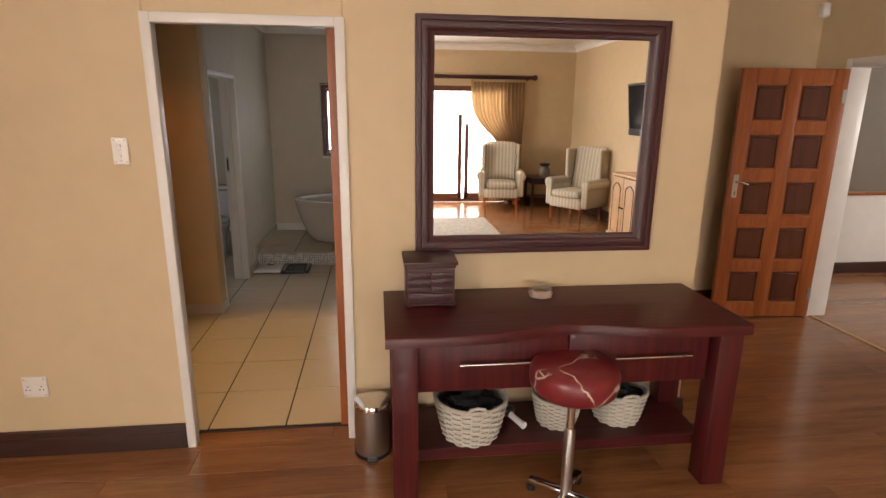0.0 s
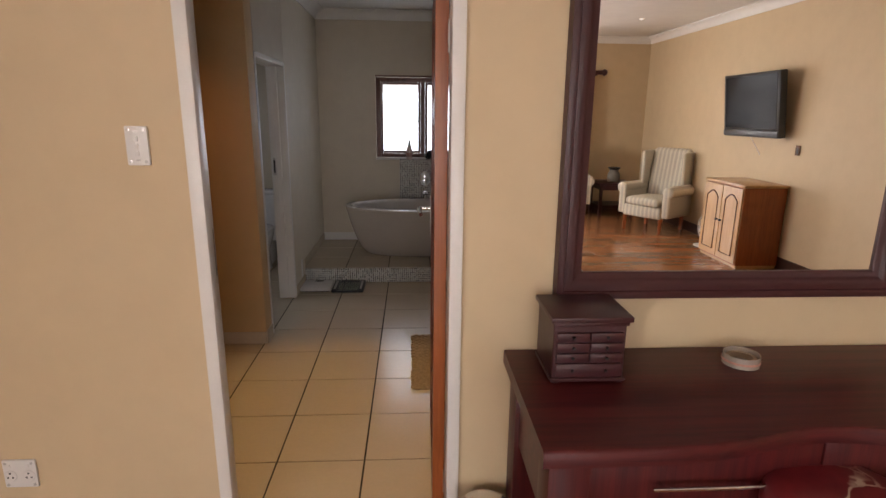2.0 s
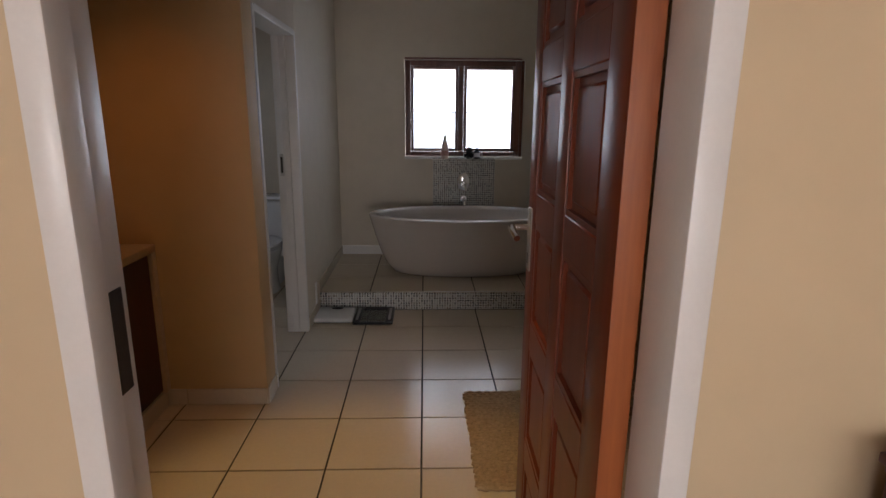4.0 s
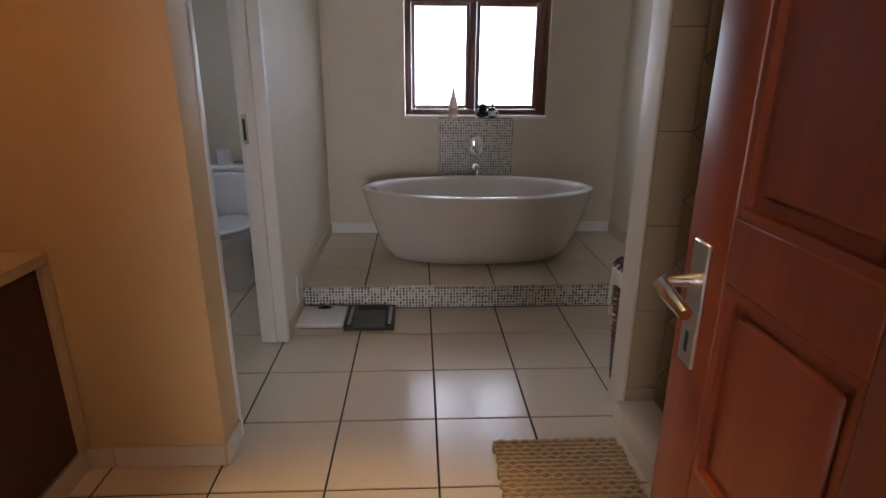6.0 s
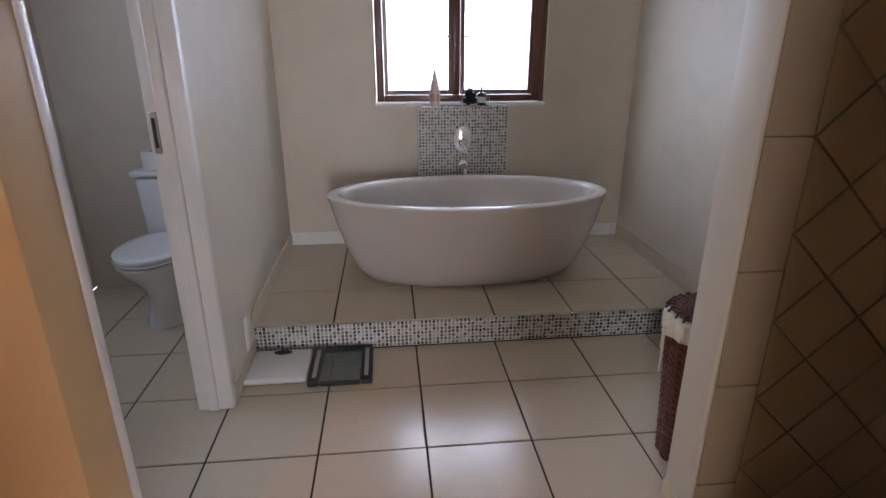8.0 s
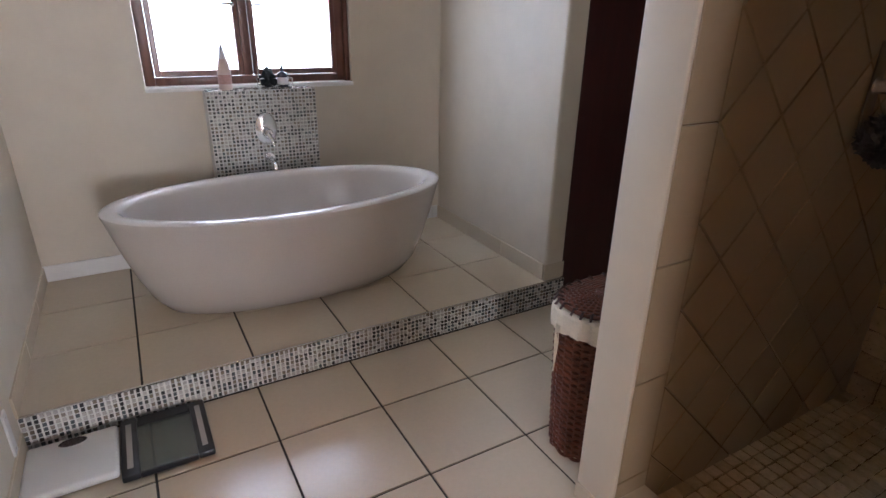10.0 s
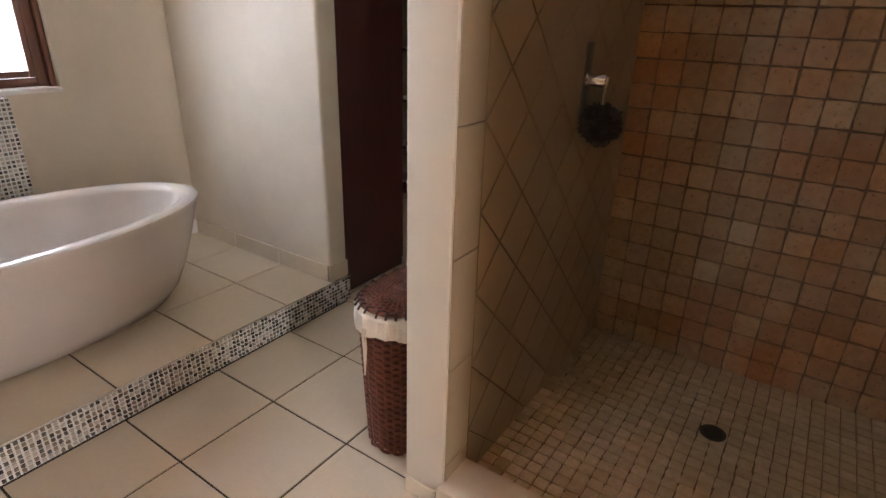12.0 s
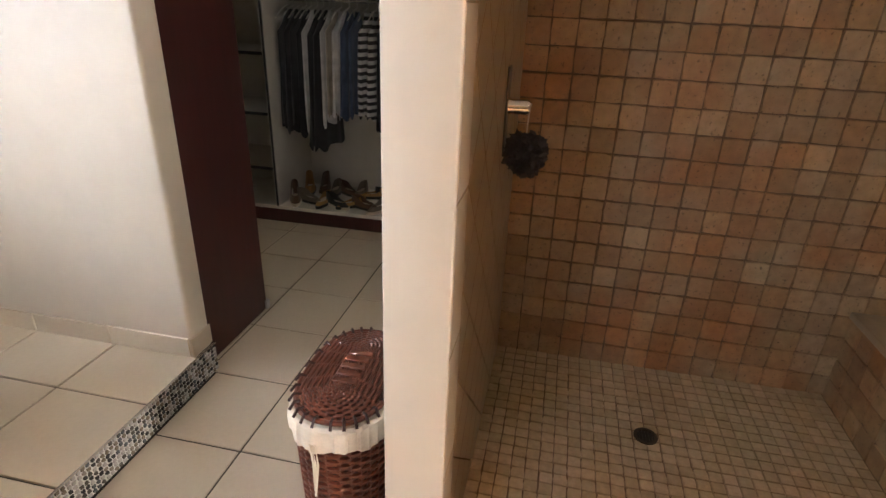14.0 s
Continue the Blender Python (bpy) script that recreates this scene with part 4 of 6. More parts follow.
part("shell", bm, ACRYLIC, tub)
part("waste", lathe([(0, 0.066), (0.03, 0.066), (0.034, 0.061), (0, 0.06)], 24), CHROME, tub, "chrome waste cover")
part("overflow", moved(lathe([(0, 0.006), (0.026, 0.005), (0.03, 0), (0, 0)], 24), pose(0.0, -0.30, 0.39, -62)), CHROME, tub, "chrome overflow cover")

SP0, SP1, SPY, SPZ = -0.413, 0.159, 7.225, 1.063
splash = structure("mosaic_splash_panel", boxes((SP0 + 0.003, SP1 - 0.003, SPY + 0.004, BATH_N - 0.001, PLAT_Z - 0.007, SPZ - 0.004)), MOSAIC_GROUT, "mosaic tiled ledge and tap panel behind the bath", "tiled ledge")
tap = thing("bath_mixer", "chrome single lever bath mixer on the mosaic panel", "tap", (-0.131, SPY - 0.001, 0.858))
part("escutcheon", moved(lathe([(0, 0.012), (0.05, 0.011), (0.058, 0.006), (0.06, 0), (0, 0)], 36, 1.0, 1.45), pose(0, 0, 0, 90)), CHROME, tap)
part("cartridge", moved(lathe([(0, 0.055), (0.022, 0.054), (0.026, 0.045), (0.027, 0.01), (0, 0.01)], 24), pose(0, 0, -0.02, 90)), CHROME, tap)
part("lever", tube([(0, -0.048, -0.02), (0.012, -0.062, -0.045), (0.022, -0.07, -0.085)], [0.012, 0.010, 0.007], 10), CHROME, tap)
spout = thing("bath_spout", "chrome bath spout over the tub rim", "tap", (-0.127, SPY - 0.001, 0.70))
part("flange", moved(lathe([(0, 0.006), (0.026, 0.005), (0.028, 0), (0, 0)], 24), pose(0, 0, 0, 90)), CHROME, spout)
part("pipe", tube([(0, 0, 0), (0, -0.05, 0.003), (0, -0.10, 0.0), (0, -0.125, -0.014), (0, -0.13, -0.04)], [0.013, 0.013, 0.013, 0.013, 0.012], 14), CHROME, spout)

PINKISH = plain("pale_pink_lotion", (0.66, 0.52, 0.46), 0.35, vary=0.06)
bt = thing("lotion_bottle", "tall pale pink lotion bottle on the mosaic ledge", "bottle", (-0.303, 7.262, SPZ))
part("body", lathe([(0, 0), (0.030, 0), (0.033, 0.006), (0.033, 0.085), (0.030, 0.115), (0.022, 0.150), (0, 0.152)], 28), PINKISH, bt)
part("cap", lathe([(0.019, 0.150), (0.018, 0.165), (0.009, 0.205), (0.004, 0.222), (0, 0.223)], 24), PORCELAIN, bt, "white conical cap")
part("label", lathe([(0.0335, 0.030), (0.0337, 0.030), (0.0337, 0.075), (0.0335, 0.075)], 28), plain("faded_rose_label", (0.5, 0.28, 0.24), 0.5, vary=0.25, scale=60), bt)
cad = thing("wire_caddy", "chrome wire caddy on the mosaic ledge", "caddy", (-0.045, 7.285, SPZ))
for z in (0.012, 0.05):
    part("rail", tube([(-0.085, -0.035, z), (0.085, -0.035, z), (0.085, 0.035, z), (-0.085, 0.035, z)], 0.0028, 6, closed=True), CHROME, cad)
for x in (-0.085, -0.028, 0.028, 0.085):
    part("upright", tube([(x, -0.035, 0.05), (x, -0.035, 0.0), (x, 0.035, 0.0), (x, 0.035, 0.05)], 0.0024, 6), CHROME, cad)
part("hanger", tube([(-0.085, 0, 0.05), (-0.08, 0, 0.13), (-0.055, 0, 0.168), (0.06, 0, 0.172)], 0.003, 6), CHROME, cad)
sp = thing("bath_sponge", "dark bath puff in the wire caddy", "sponge", (-0.085, 7.275, SPZ + 0.006))
part("puff", moved(rumple(0.044, 0.07, 3.3, mat_scale=14), pose(0, 0, 0.018)), CLOTH_DK, sp)
b2_ = thing("shampoo_bottle", "small dark and white pump bottle in the caddy", "bottle", (-0.008, 7.265, SPZ + 0.004))
part("body", lathe([(0, 0), (0.026, 0), (0.028, 0.005), (0.028, 0.06), (0.018, 0.075), (0.008, 0.08), (0.008, 0.1), (0.003, 0.125), (0, 0.125)], 24), plain("dark_bottle", (0.04, 0.04, 0.05), 0.25), b2_)
part("label", lathe([(0.0283, 0.014), (0.0286, 0.014), (0.0286, 0.05), (0.0283, 0.05)], 24), PORCELAIN, b2_, "round white label")

# bathroom scales
sc = thing("bathroom_scale", "white flat bathroom scale with a dark dial window", "scale", (-1.136, 5.992, 0))
part("body", boxes((-0.137, 0.137, -0.132, 0.132, 0.006, 0.036), bevel=0.014, seg=3), GLOSS, sc)
part("base", boxes((-0.12, 0.12, -0.118, 0.118, 0, 0.010), bevel=0.003), BLACK, sc)
part("dial_window", moved(lathe([(0, 0.0016), (0.042, 0.001), (0.044, -0.001), (0, -0.001)], 30, 1.0, 0.5), pose(0.0, 0.098, 0.036)), plain("smoky_dial", (0.03, 0.012, 0.015), 0.15), sc, "dark oval dial window")
SMOKE = plain("smoked_glass", (0.42, 0.48, 0.45), 0.08, vary=0.05, relief=0, glass=0.75)
sc2 = thing("glass_scale", "black digital scale with a grey glass top", "scale", (-0.853, 5.985, 0))
part("glass_top", boxes((-0.138, 0.138, -0.15, 0.15, 0.018, 0.026), bevel=0.003), SMOKE, sc2)
for x0, x1 in ((-0.142, -0.088), (0.088, 0.142)):
    part("side_bar", boxes((x0, x1, -0.155, 0.155, 0.004, 0.030), bevel=0.006, seg=2), BLACK, sc2)
    part("electrode", boxes(((x0 + x1) / 2 - 0.009, (x0 + x1) / 2 + 0.009, -0.12, 0.12, 0.030, 0.0312)), STEEL, sc2, "steel contact strip")
part("display", boxes((-0.088, 0.088, 0.10, 0.155, 0.010, 0.030), bevel=0.004), BLACK, sc2)
part("front_bar", boxes((-0.088, 0.088, -0.155, -0.14, 0.004, 0.024), bevel=0.003), BLACK, sc2)
for sx in (-0.11, 0.11):
    for sy in (-0.12, 0.12):
        part("foot", moved(lathe([(0, 0), (0.014, 0), (0.014, 0.006), (0, 0.006)], 12), pose(sx, sy, 0)), BLACK, sc2)

# bath mat of straw ropes
STRAW = plain("straw_rope", (0.42, 0.29, 0.15), 0.85, vary=0.35, scale=60, fine=300, relief=0.5)
mat = thing("bath_mat", "rectangular tan straw bath mat on the tiles", "mat", (-0.036, 4.438, 0))
rng = random.Random(5)
for k in range(34):
    y = -0.395 + 0.79 * (k + 0.5) / 34
    pts = []
    for j in range(42):
        x = -0.245 + 0.49 * j / 41
        pts.append((x + (rng.uniform(-0.006, 0.006) if j in (0, 41) else 0), y + 0.0022 * math.sin(j * 1.5 + k * 2) + rng.uniform(-0.0012, 0.0012), 0.010 + 0.0028 * math.sin(j * 1.7 + (k % 2) * 3.14)))
    part("rope", tube(pts, 0.0112, 6), STRAW, mat)

# laundry basket
WICKER_B = plain("brown_wicker", (0.125, 0.033, 0.014), 0.42, vary=0.55, scale=28)
# dark brown for the stitches, and for painted shade behind the weave
WICKER_D = plain("dark_wicker_and_gap_shade", (0.035, 0.010, 0.006), 0.6, vary=0.3, scale=35)
LINEN = plain("cream_cotton_lining", (0.66, 0.58, 0.46), 0.85, vary=0.12, scale=30, relief=0.4)
lb = thing("laundry_basket", "tall oval brown wicker laundry basket with a cream lining", "laundry basket", (0.535, 5.275, 0))
BA, BB, BH = 0.220, 0.138, 0.568


def oval(a_, b3, z, t, e=0.8):
    c, s = math.cos(t), math.sin(t)
    return (a_ * math.copysign(abs(c) ** e, c), b3 * math.copysign(abs(s) ** e, s), z)


def basket_side(q, z, o):
    f = z / (BH - 0.02)
    return oval(0.186 + (BA - 0.191) * f + o, 0.115 + (BB - 0.119) * f + o, z, q)


woven_wall(lb, WICKER_B, basket_side, BH - 0.02, 42, 32, 0.0062, 0.0042)
# dark sheet inside the rods, its colour stands in for shade in the gaps
part("gap_shade_wall", lathe([(0, 0.003), (0.9, 0.003), (1.0, BH - 0.03)], 48, 0.195, 0.118), WICKER_D, lb)


bm = bmesh.new()
prev = None
rings = []
for d, z in ((0.004, BH - 0.076), (0.010, BH - 0.074), (0.012, BH - 0.03), (0.010, BH - 0.008), (0.002, BH), (-0.012, BH + 0.001)):
    ring = []
    for k in range(120):
        t = 2 * math.pi * k / 120
        w = 0.0022 * math.sin(k * 0.9) + 0.002 * math.sin(k * 2.3 + 1)
        zz = z + (0.006 * math.sin(k * 0.31) + 0.003 * math.sin(k * 0.83) if z < BH - 0.05 else 0)
        ring.append(bm.verts.new(oval(BA + d + w, BB + d + w, zz, t)))
    rings.append(ring)
for p, q in zip(rings, rings[1:]):
    for k in range(120):
        bm.faces.new((p[k], p[(k + 1) % 120], q[(k + 1) % 120], q[k]))
part("lining", bm, LINEN, lb, "folded over cream cotton lining")


def lid_point(f, q, o):
    """A place on the slightly domed stadium-shaped lid, f from the middle to the rim."""
    half, c, sn = 0.075, math.cos(q), math.sin(q)
    x = (half if c > 0 else -half) * min(1, abs(c) * 3) + (BA - 0.014 - half) * f * c
    return (x, (BB - 0.014) * f * sn, BH + 0.012 + 0.014 * (1 - f * f) + o)


lid = part("lid", boxes((-0.077, 0.077, -0.012, 0.012, BH + 0.016, BH + 0.025), bevel=0.003), WICKER_B, lb, "woven oval lid")
for j in range(15):
    f = 0.10 + 0.88 * j / 14
    part("lid_rod", tube([lid_point(f, 2 * math.pi * k / 96, 0.0030 * math.sin(math.pi * (k / 3 + j))) for k in range(96)], 0.0040, 5, closed=True), WICKER_B, lid)
for k in range(32):
    part("lid_stake", tube([lid_point(f, 2 * math.pi * k / 32, 0.0005) for f in (0.05, 0.35, 0.68, 1.0)], 0.0036, 5), WICKER_B, lid)
# dark sheet under the lid rods, shade between them put in as colour
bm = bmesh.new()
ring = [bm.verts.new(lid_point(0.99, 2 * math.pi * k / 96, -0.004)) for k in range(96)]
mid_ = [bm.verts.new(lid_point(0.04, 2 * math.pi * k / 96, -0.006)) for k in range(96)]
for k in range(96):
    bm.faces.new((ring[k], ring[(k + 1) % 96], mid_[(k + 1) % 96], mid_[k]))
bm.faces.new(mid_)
part("lid_gap_shade", bm, WICKER_D, lid)
for k in range(5):
    x = -0.066 + 0.033 * k
    part("lid_band", boxes((x - 0.011, x + 0.011, -0.036, 0.036, BH + 0.026, BH + 0.0325), bevel=0.003), WICKER_B, lid)
part("lid_rim", tube([oval(BA - 0.008, BB - 0.008, BH + 0.011, 2 * math.pi * k / 80) for k in range(80)], 0.007, 8, closed=True), WICKER_B, lb)
for k in range(30):
    t = 2 * math.pi * (k + 0.5) / 30
    part("stitch", tube([oval(BA - 0.020, BB - 0.020, BH + 0.014, t), oval(BA - 0.004, BB - 0.004, BH + 0.021, t), oval(BA + 0.010, BB + 0.010, BH + 0.002, t)], 0.0042, 6), WICKER_D, lb)
for k in range(3):
    part("tie", tube([oval(BA + 0.014, BB + 0.014, BH - 0.05, 3.0 + 0.04 * k), oval(BA + 0.018, BB + 0.018, BH - 0.11, 3.05 + 0.03 * k), oval(BA + 0.010, BB + 0.012, BH - 0.19 - 0.02 * k, 3.02)], 0.003, 6), LINEN, lb)

# ---- toilet ----
wc = thing("toilet", "white close-coupled ceramic toilet with the lid down", "toilet", (-1.835, 6.66, 0))
bm = bmesh.new()
rings = []
for a_, b3, yc, z in ((0.125, 0.20, 0.0, 0), (0.118, 0.195, 0.0, 0.02), (0.105, 0.175, 0.01, 0.12), (0.112, 0.18, 0.0, 0.20), (0.15, 0.215, -0.05, 0.29), (0.175, 0.25, -0.085, 0.355), (0.180, 0.258, -0.095, 0.385), (0.178, 0.255, -0.095, 0.395)):
    rings.append([bm.verts.new((a_ * math.cos(2 * math.pi * k / 44), yc + b3 * math.sin(2 * math.pi * k / 44), z)) for k in range(44)])
for p, q in zip(rings, rings[1:]):
    for k in range(44):
        bm.faces.new((p[k], p[(k + 1) % 44], q[(k + 1) % 44], q[k]))
bm.faces.new(rings[-1]), bm.faces.new(rings[0][::-1])
box(bm, -0.17, 0.17, 0.10, 0.41, 0.26, 0.39, 0.02, 2)
box(bm, -0.10, 0.10, 0.10, 0.40, 0.0, 0.27, 0.02, 2)
part("bowl", bm, PORCELAIN, wc)
for nm, z, hh, gr in (("seat", 0.398, 0.018, 0.006), ("seat_lid", 0.418, 0.022, 0.004)):
    bm = bmesh.new()
    rings = []
    for d, zz in ((-0.008, 0), (gr, 0.004), (gr, hh - 0.006), (-0.008, hh), (-0.05, hh + 0.002)):
        rings.append([bm.verts.new(((0.178 + d) * math.cos(2 * math.pi * k / 44), -0.095 + (0.255 + d) * math.sin(2 * math.pi * k / 44), z + zz)) for k in range(44)])
    for p, q in zip(rings, rings[1:]):
        for k in range(44):
            bm.faces.new((p[k], p[(k + 1) % 44], q[(k + 1) % 44], q[k]))
    bm.faces.new(rings[-1]), bm.faces.new(rings[0][::-1])
    part(nm, bm, PORCELAIN, wc)
cis = bmesh.new()
box(cis, -0.18, 0.18, 0.20, 0.41, 0.39, 0.735, 0.035, 4)
for v in cis.verts:
    k = 1 - 0.10 * (0.735 - v.co.z) / 0.35
    v.co.x *= k
part("cistern", cis, PORCELAIN, wc)
part("cistern_lid", boxes((-0.192, 0.192, 0.188, 0.415, 0.733, 0.768), bevel=0.013, seg=3), PORCELAIN, wc)
part("flush_button", moved(lathe([(0, 0.006), (0.02, 0.005), (0.022, 0), (0, 0)], 20), pose(0, 0.3, 0.768)), CHROME, wc)
roll = thing("toilet_roll", "white toilet paper roll standing on the cistern", "toilet roll", (-1.915, 6.93, 0.768))
part("paper", lathe([(0.02, 0), (0.054, 0.001), (0.055, 0.004), (0.055, 0.098), (0.053, 0.10), (0.02, 0.10), (0.02, 0)], 32), plain("tissue_paper", (0.72, 0.71, 0.70), 0.9, vary=0.05), roll)
part("core", lathe([(0.0185, 0.001), (0.0195, 0.001), (0.0195, 0.099), (0.0185, 0.099), (0.0185, 0.001)], 24), plain("grey_card", (0.3, 0.25, 0.2), 0.8), roll)

# ---- vanity ----
COUNTER = plain("beige_stone_counter", (0.52, 0.38, 0.24), 0.37, vary=0.15, scale=30)
van = thing("vanity_cabinet", "dark wooden vanity cabinet with a beige counter", "vanity", (0, 0, 0))
part("body", boxes((-2.445, -1.795, 3.10, 4.738, 0.09, 0.80)), DARKWOOD, van)
part("plinth", boxes((-2.445, -1.775, 3.10, 4.738, 0, 0.09)), FLOORTILE, van, "tiled plinth")
part("counter", boxes((-2.446, -1.755, 3.09, 4.741, 0.80, 0.838), bevel=0.006, seg=2), COUNTER, van)
for k in range(3):
    y0 = 3.12 + k * 0.54
    dr = part("door", boxes((-1.795, -1.777, y0, y0 + 0.53, 0.10, 0.79), bevel=0.003), DARKWOOD, van)
    part("handle", tube([(-1.76, y0 + 0.09, 0.60), (-1.76, y0 + 0.09, 0.74)], 0.005, 8), CHROME, dr)
part("end_trim", boxes((-1.80, -1.757, 4.70, 4.741, 0.09, 0.80), bevel=0.003), COUNTER, van)
bas = thing("vessel_basin", "round cream ceramic basin on the vanity counter", "basin", (-2.05, 4.30, 0.838))
part("bowl", lathe([(0, 0.004), (0.10, 0.0), (0.17, 0.06), (0.215, 0.135), (0.222, 0.14), (0.215, 0.142), (0.165, 0.07), (0.10, 0.02), (0, 0.015)], 44), plain("cream_ceramic", (0.62, 0.54, 0.40), 0.15, vary=0.04, relief=0), bas)
soap = thing("soap_dish", "small brown soap dish on the vanity counter", "soap dish", (-1.86, 4.47, 0.838))
part("dish", lathe([(0, 0.003), (0.05, 0.004), (0.062, 0.018), (0.066, 0.018), (0.055, 0), (0, 0)], 28), plain("brown_glaze", (0.20, 0.09, 0.04), 0.2), soap)

# ---- shower ----
kerb = structure("shower_kerb", boxes((0.252, 0.405, WALL_N + 0.006, 4.969, -0.01, 0.088)), GROUT, "tiled kerb at the shower entrance", "kerb")
shower_floor = structure("shower_floor", boxes((0.405, 1.623, WALL_N + 0.008, 4.969, -0.004, 0.008)), GROUT_L, "brown grouted bed of the shower floor mosaic", "floor")
bench = structure("shower_bench", boxes((0.405, 1.619, WALL_N + 0.008, 3.502, 0.0, 0.405)), GROUT_L, "stone tiled bench in the shower", "bench")
part("seat_slab", boxes((0.405, 1.617, WALL_N + 0.008, 3.522, 0.407, 0.437), bevel=0.006, seg=2), plain("pale_travertine", (0.50, 0.42, 0.30), 0.45, vary=0.12, scale=20), bench, "pale stone seat slab")
tin = thing("shower_tin", "small round orange and white tin on the shower bench", "tin", (1.42, 3.43, 0.437))
part("body", lathe([(0, 0), (0.04, 0), (0.041, 0.004), (0.041, 0.022), (0, 0.022)], 28), GLOSS, tin)
part("lid", lathe([(0.043, 0.020), (0.043, 0.034), (0.04, 0.037), (0, 0.038)], 28), plain("orange_lid", (0.5, 0.18, 0.06), 0.35), tin)
dr = thing("floor_drain", "round dark steel drain in the shower floor", "drain", (1.140, 4.314, 0.0165))
part("ring", lathe([(0.034, 0.0), (0.046, 0.0), (0.046, 0.004), (0.034, 0.003), (0.034, 0)], 32), plain("dark_steel", (0.10, 0.09, 0.08), 0.4, 1.0), dr)
# flat black disc, paints the shade of the hole between the slats
part("hole_shade", lathe([(0, -0.0005), (0.034, -0.0005), (0.034, 0.0005), (0, 0.0005)], 24), BLACK, dr)
part("grate", boxes(*[(-0.032, 0.032, -0.03 + 0.012 * k, -0.024 + 0.012 * k, 0.0, 0.003) for k in range(6)]), BLACK, dr)
mx = thing("shower_mixer", "chrome shower mixer on a tall wall plate", "shower tap", (1.075, 4.957, 1.255))
part("plate", boxes((-0.028, 0.028, -0.008, 0, -0.14, 0.12), bevel=0.004, seg=2), plain("grey_steel_plate", (0.16, 0.15, 0.14), 0.4, 0.7), mx)
part("knob", moved(lathe([(0, 0.075), (0.020, 0.074), (0.024, 0.066), (0.022, 0.02), (0.026, 0.006), (0, 0.006)], 24), pose(0, 0, 0.0, 90)), CHROME, mx)
part("lever", tube([(0, -0.06, 0.0), (0.004, -0.078, 0.01)], [0.008, 0.006], 8), CHROME, mx)
puff = thing("bath_puff", "fluffy dark grey mesh bath puff hanging from the tap", "bath puff", (1.072, 4.885, 1.11))
GREYFLUFF = plain("grey_mesh", (0.085, 0.082, 0.085), 0.8, vary=0.35, scale=50, relief=0.5)
bm = bmesh.new()
rng = random.Random(11)
for k in range(150):
    v = Vector((rng.gauss(0, 1), rng.gauss(0, 1), rng.gauss(0, 1))).normalized()
    c = v * 0.062
    q = v.to_track_quat('Z', 'Y') @ Euler((rng.uniform(-0.5, 0.5), rng.uniform(-0.5, 0.5), rng.uniform(0, 6))).to_quaternion()
    n = 7
    rows = []
    for i in range(n):
        u = i / (n - 1) - 0.5
        rows.append([bm.verts.new(c + q @ Vector((u * 0.06, 0.006 * math.sin(u * 14 + k), w))) for w in (-0.026, 0.004 + 0.006 * math.sin(u * 20 + k))])
    for p, r in zip(rows, rows[1:]):
        bm.faces.new((p[0], p[1], r[1], r[0]))
bmesh.ops.create_icosphere(bm, subdivisions=3, radius=0.055)
part("mesh", bm, GREYFLUFF, puff)
part("cord", tube([(0, 0.0, 0.04), (0.006, -0.0, 0.10), (0, -0.004, 0.155), (-0.008, 0, 0.10), (0, 0.0, 0.04)], 0.0025, 6), LINEN, puff)

# ---- closet ----
cd = thing("closet_door", "dark wenge timber door panel at the closet entrance", "door", (1.150, 6.205, 0.012), 0)
part("leaf", boxes((0, 0.50, 0, 0.042, 0, 2.25), bevel=0.004), DARKWOOD, cd)
part("bottom_guide", boxes((0.485, 0.515, -0.012, 0.03, 0.0, 0.05), bevel=0.003), STEEL, cd, "small metal door guide")
structure("wall_closet_head", boxes((1.132, 1.16, 5.10, 6.19, 2.27, CEIL)), CREAM, "cream painted wall over the closet entrance")
CLOSETW = plain("off_white_melamine", (0.60, 0.57, 0.50), 0.4, vary=0.06)
un = thing("wardrobe_unit", "open white wardrobe with shelves and a hanging rail", "wardrobe", (2.86, 0, 0))
part("plinth", boxes((0.0, 0.6, 5.09, 7.3, 0, 0.095)), DARKWOOD, un, "dark plinth")
part("bottom", boxes((0.0, 0.6, 5.09, 7.3, 0.096, 0.12)), CLOSETW, un)
part("back_panel", boxes((0.585, 0.6, 5.09, 7.3, 0.12, 2.3)), CLOSETW, un)
part("divider", boxes((0.0, 0.585, 6.745, 6.775, 0.12, 2.3)), CLOSETW, un)
part("side", boxes((0.0, 0.585, 5.09, 5.115, 0.12, 2.3)), CLOSETW, un)
for z in (0.41, 0.80, 1.20, 1.60):
    sh = part("shelf", boxes((0.004, 0.585, 6.776, 7.3, z - 0.02, z)), CLOSETW, un)
    part("shelf_edge", boxes((0.0, 0.004, 6.776, 7.3, z - 0.021, z + 0.001)), BLACK, sh, "dark edge strip")
part("divider_edge", boxes((-0.003, 0.0, 6.752, 6.768, 0.12, 2.3)), BLACK, un)
part("hanging_rail", tube([(0.28, 5.12, 1.53), (0.28, 6.744, 1.53)], 0.014, 14), CHROME, un, "chrome hanging rail")
part("hanging_rail", tube([(0.28, 5.12, 2.18), (0.28, 6.744, 2.18)], 0.014, 14), CHROME, un, "chrome hanging rail")


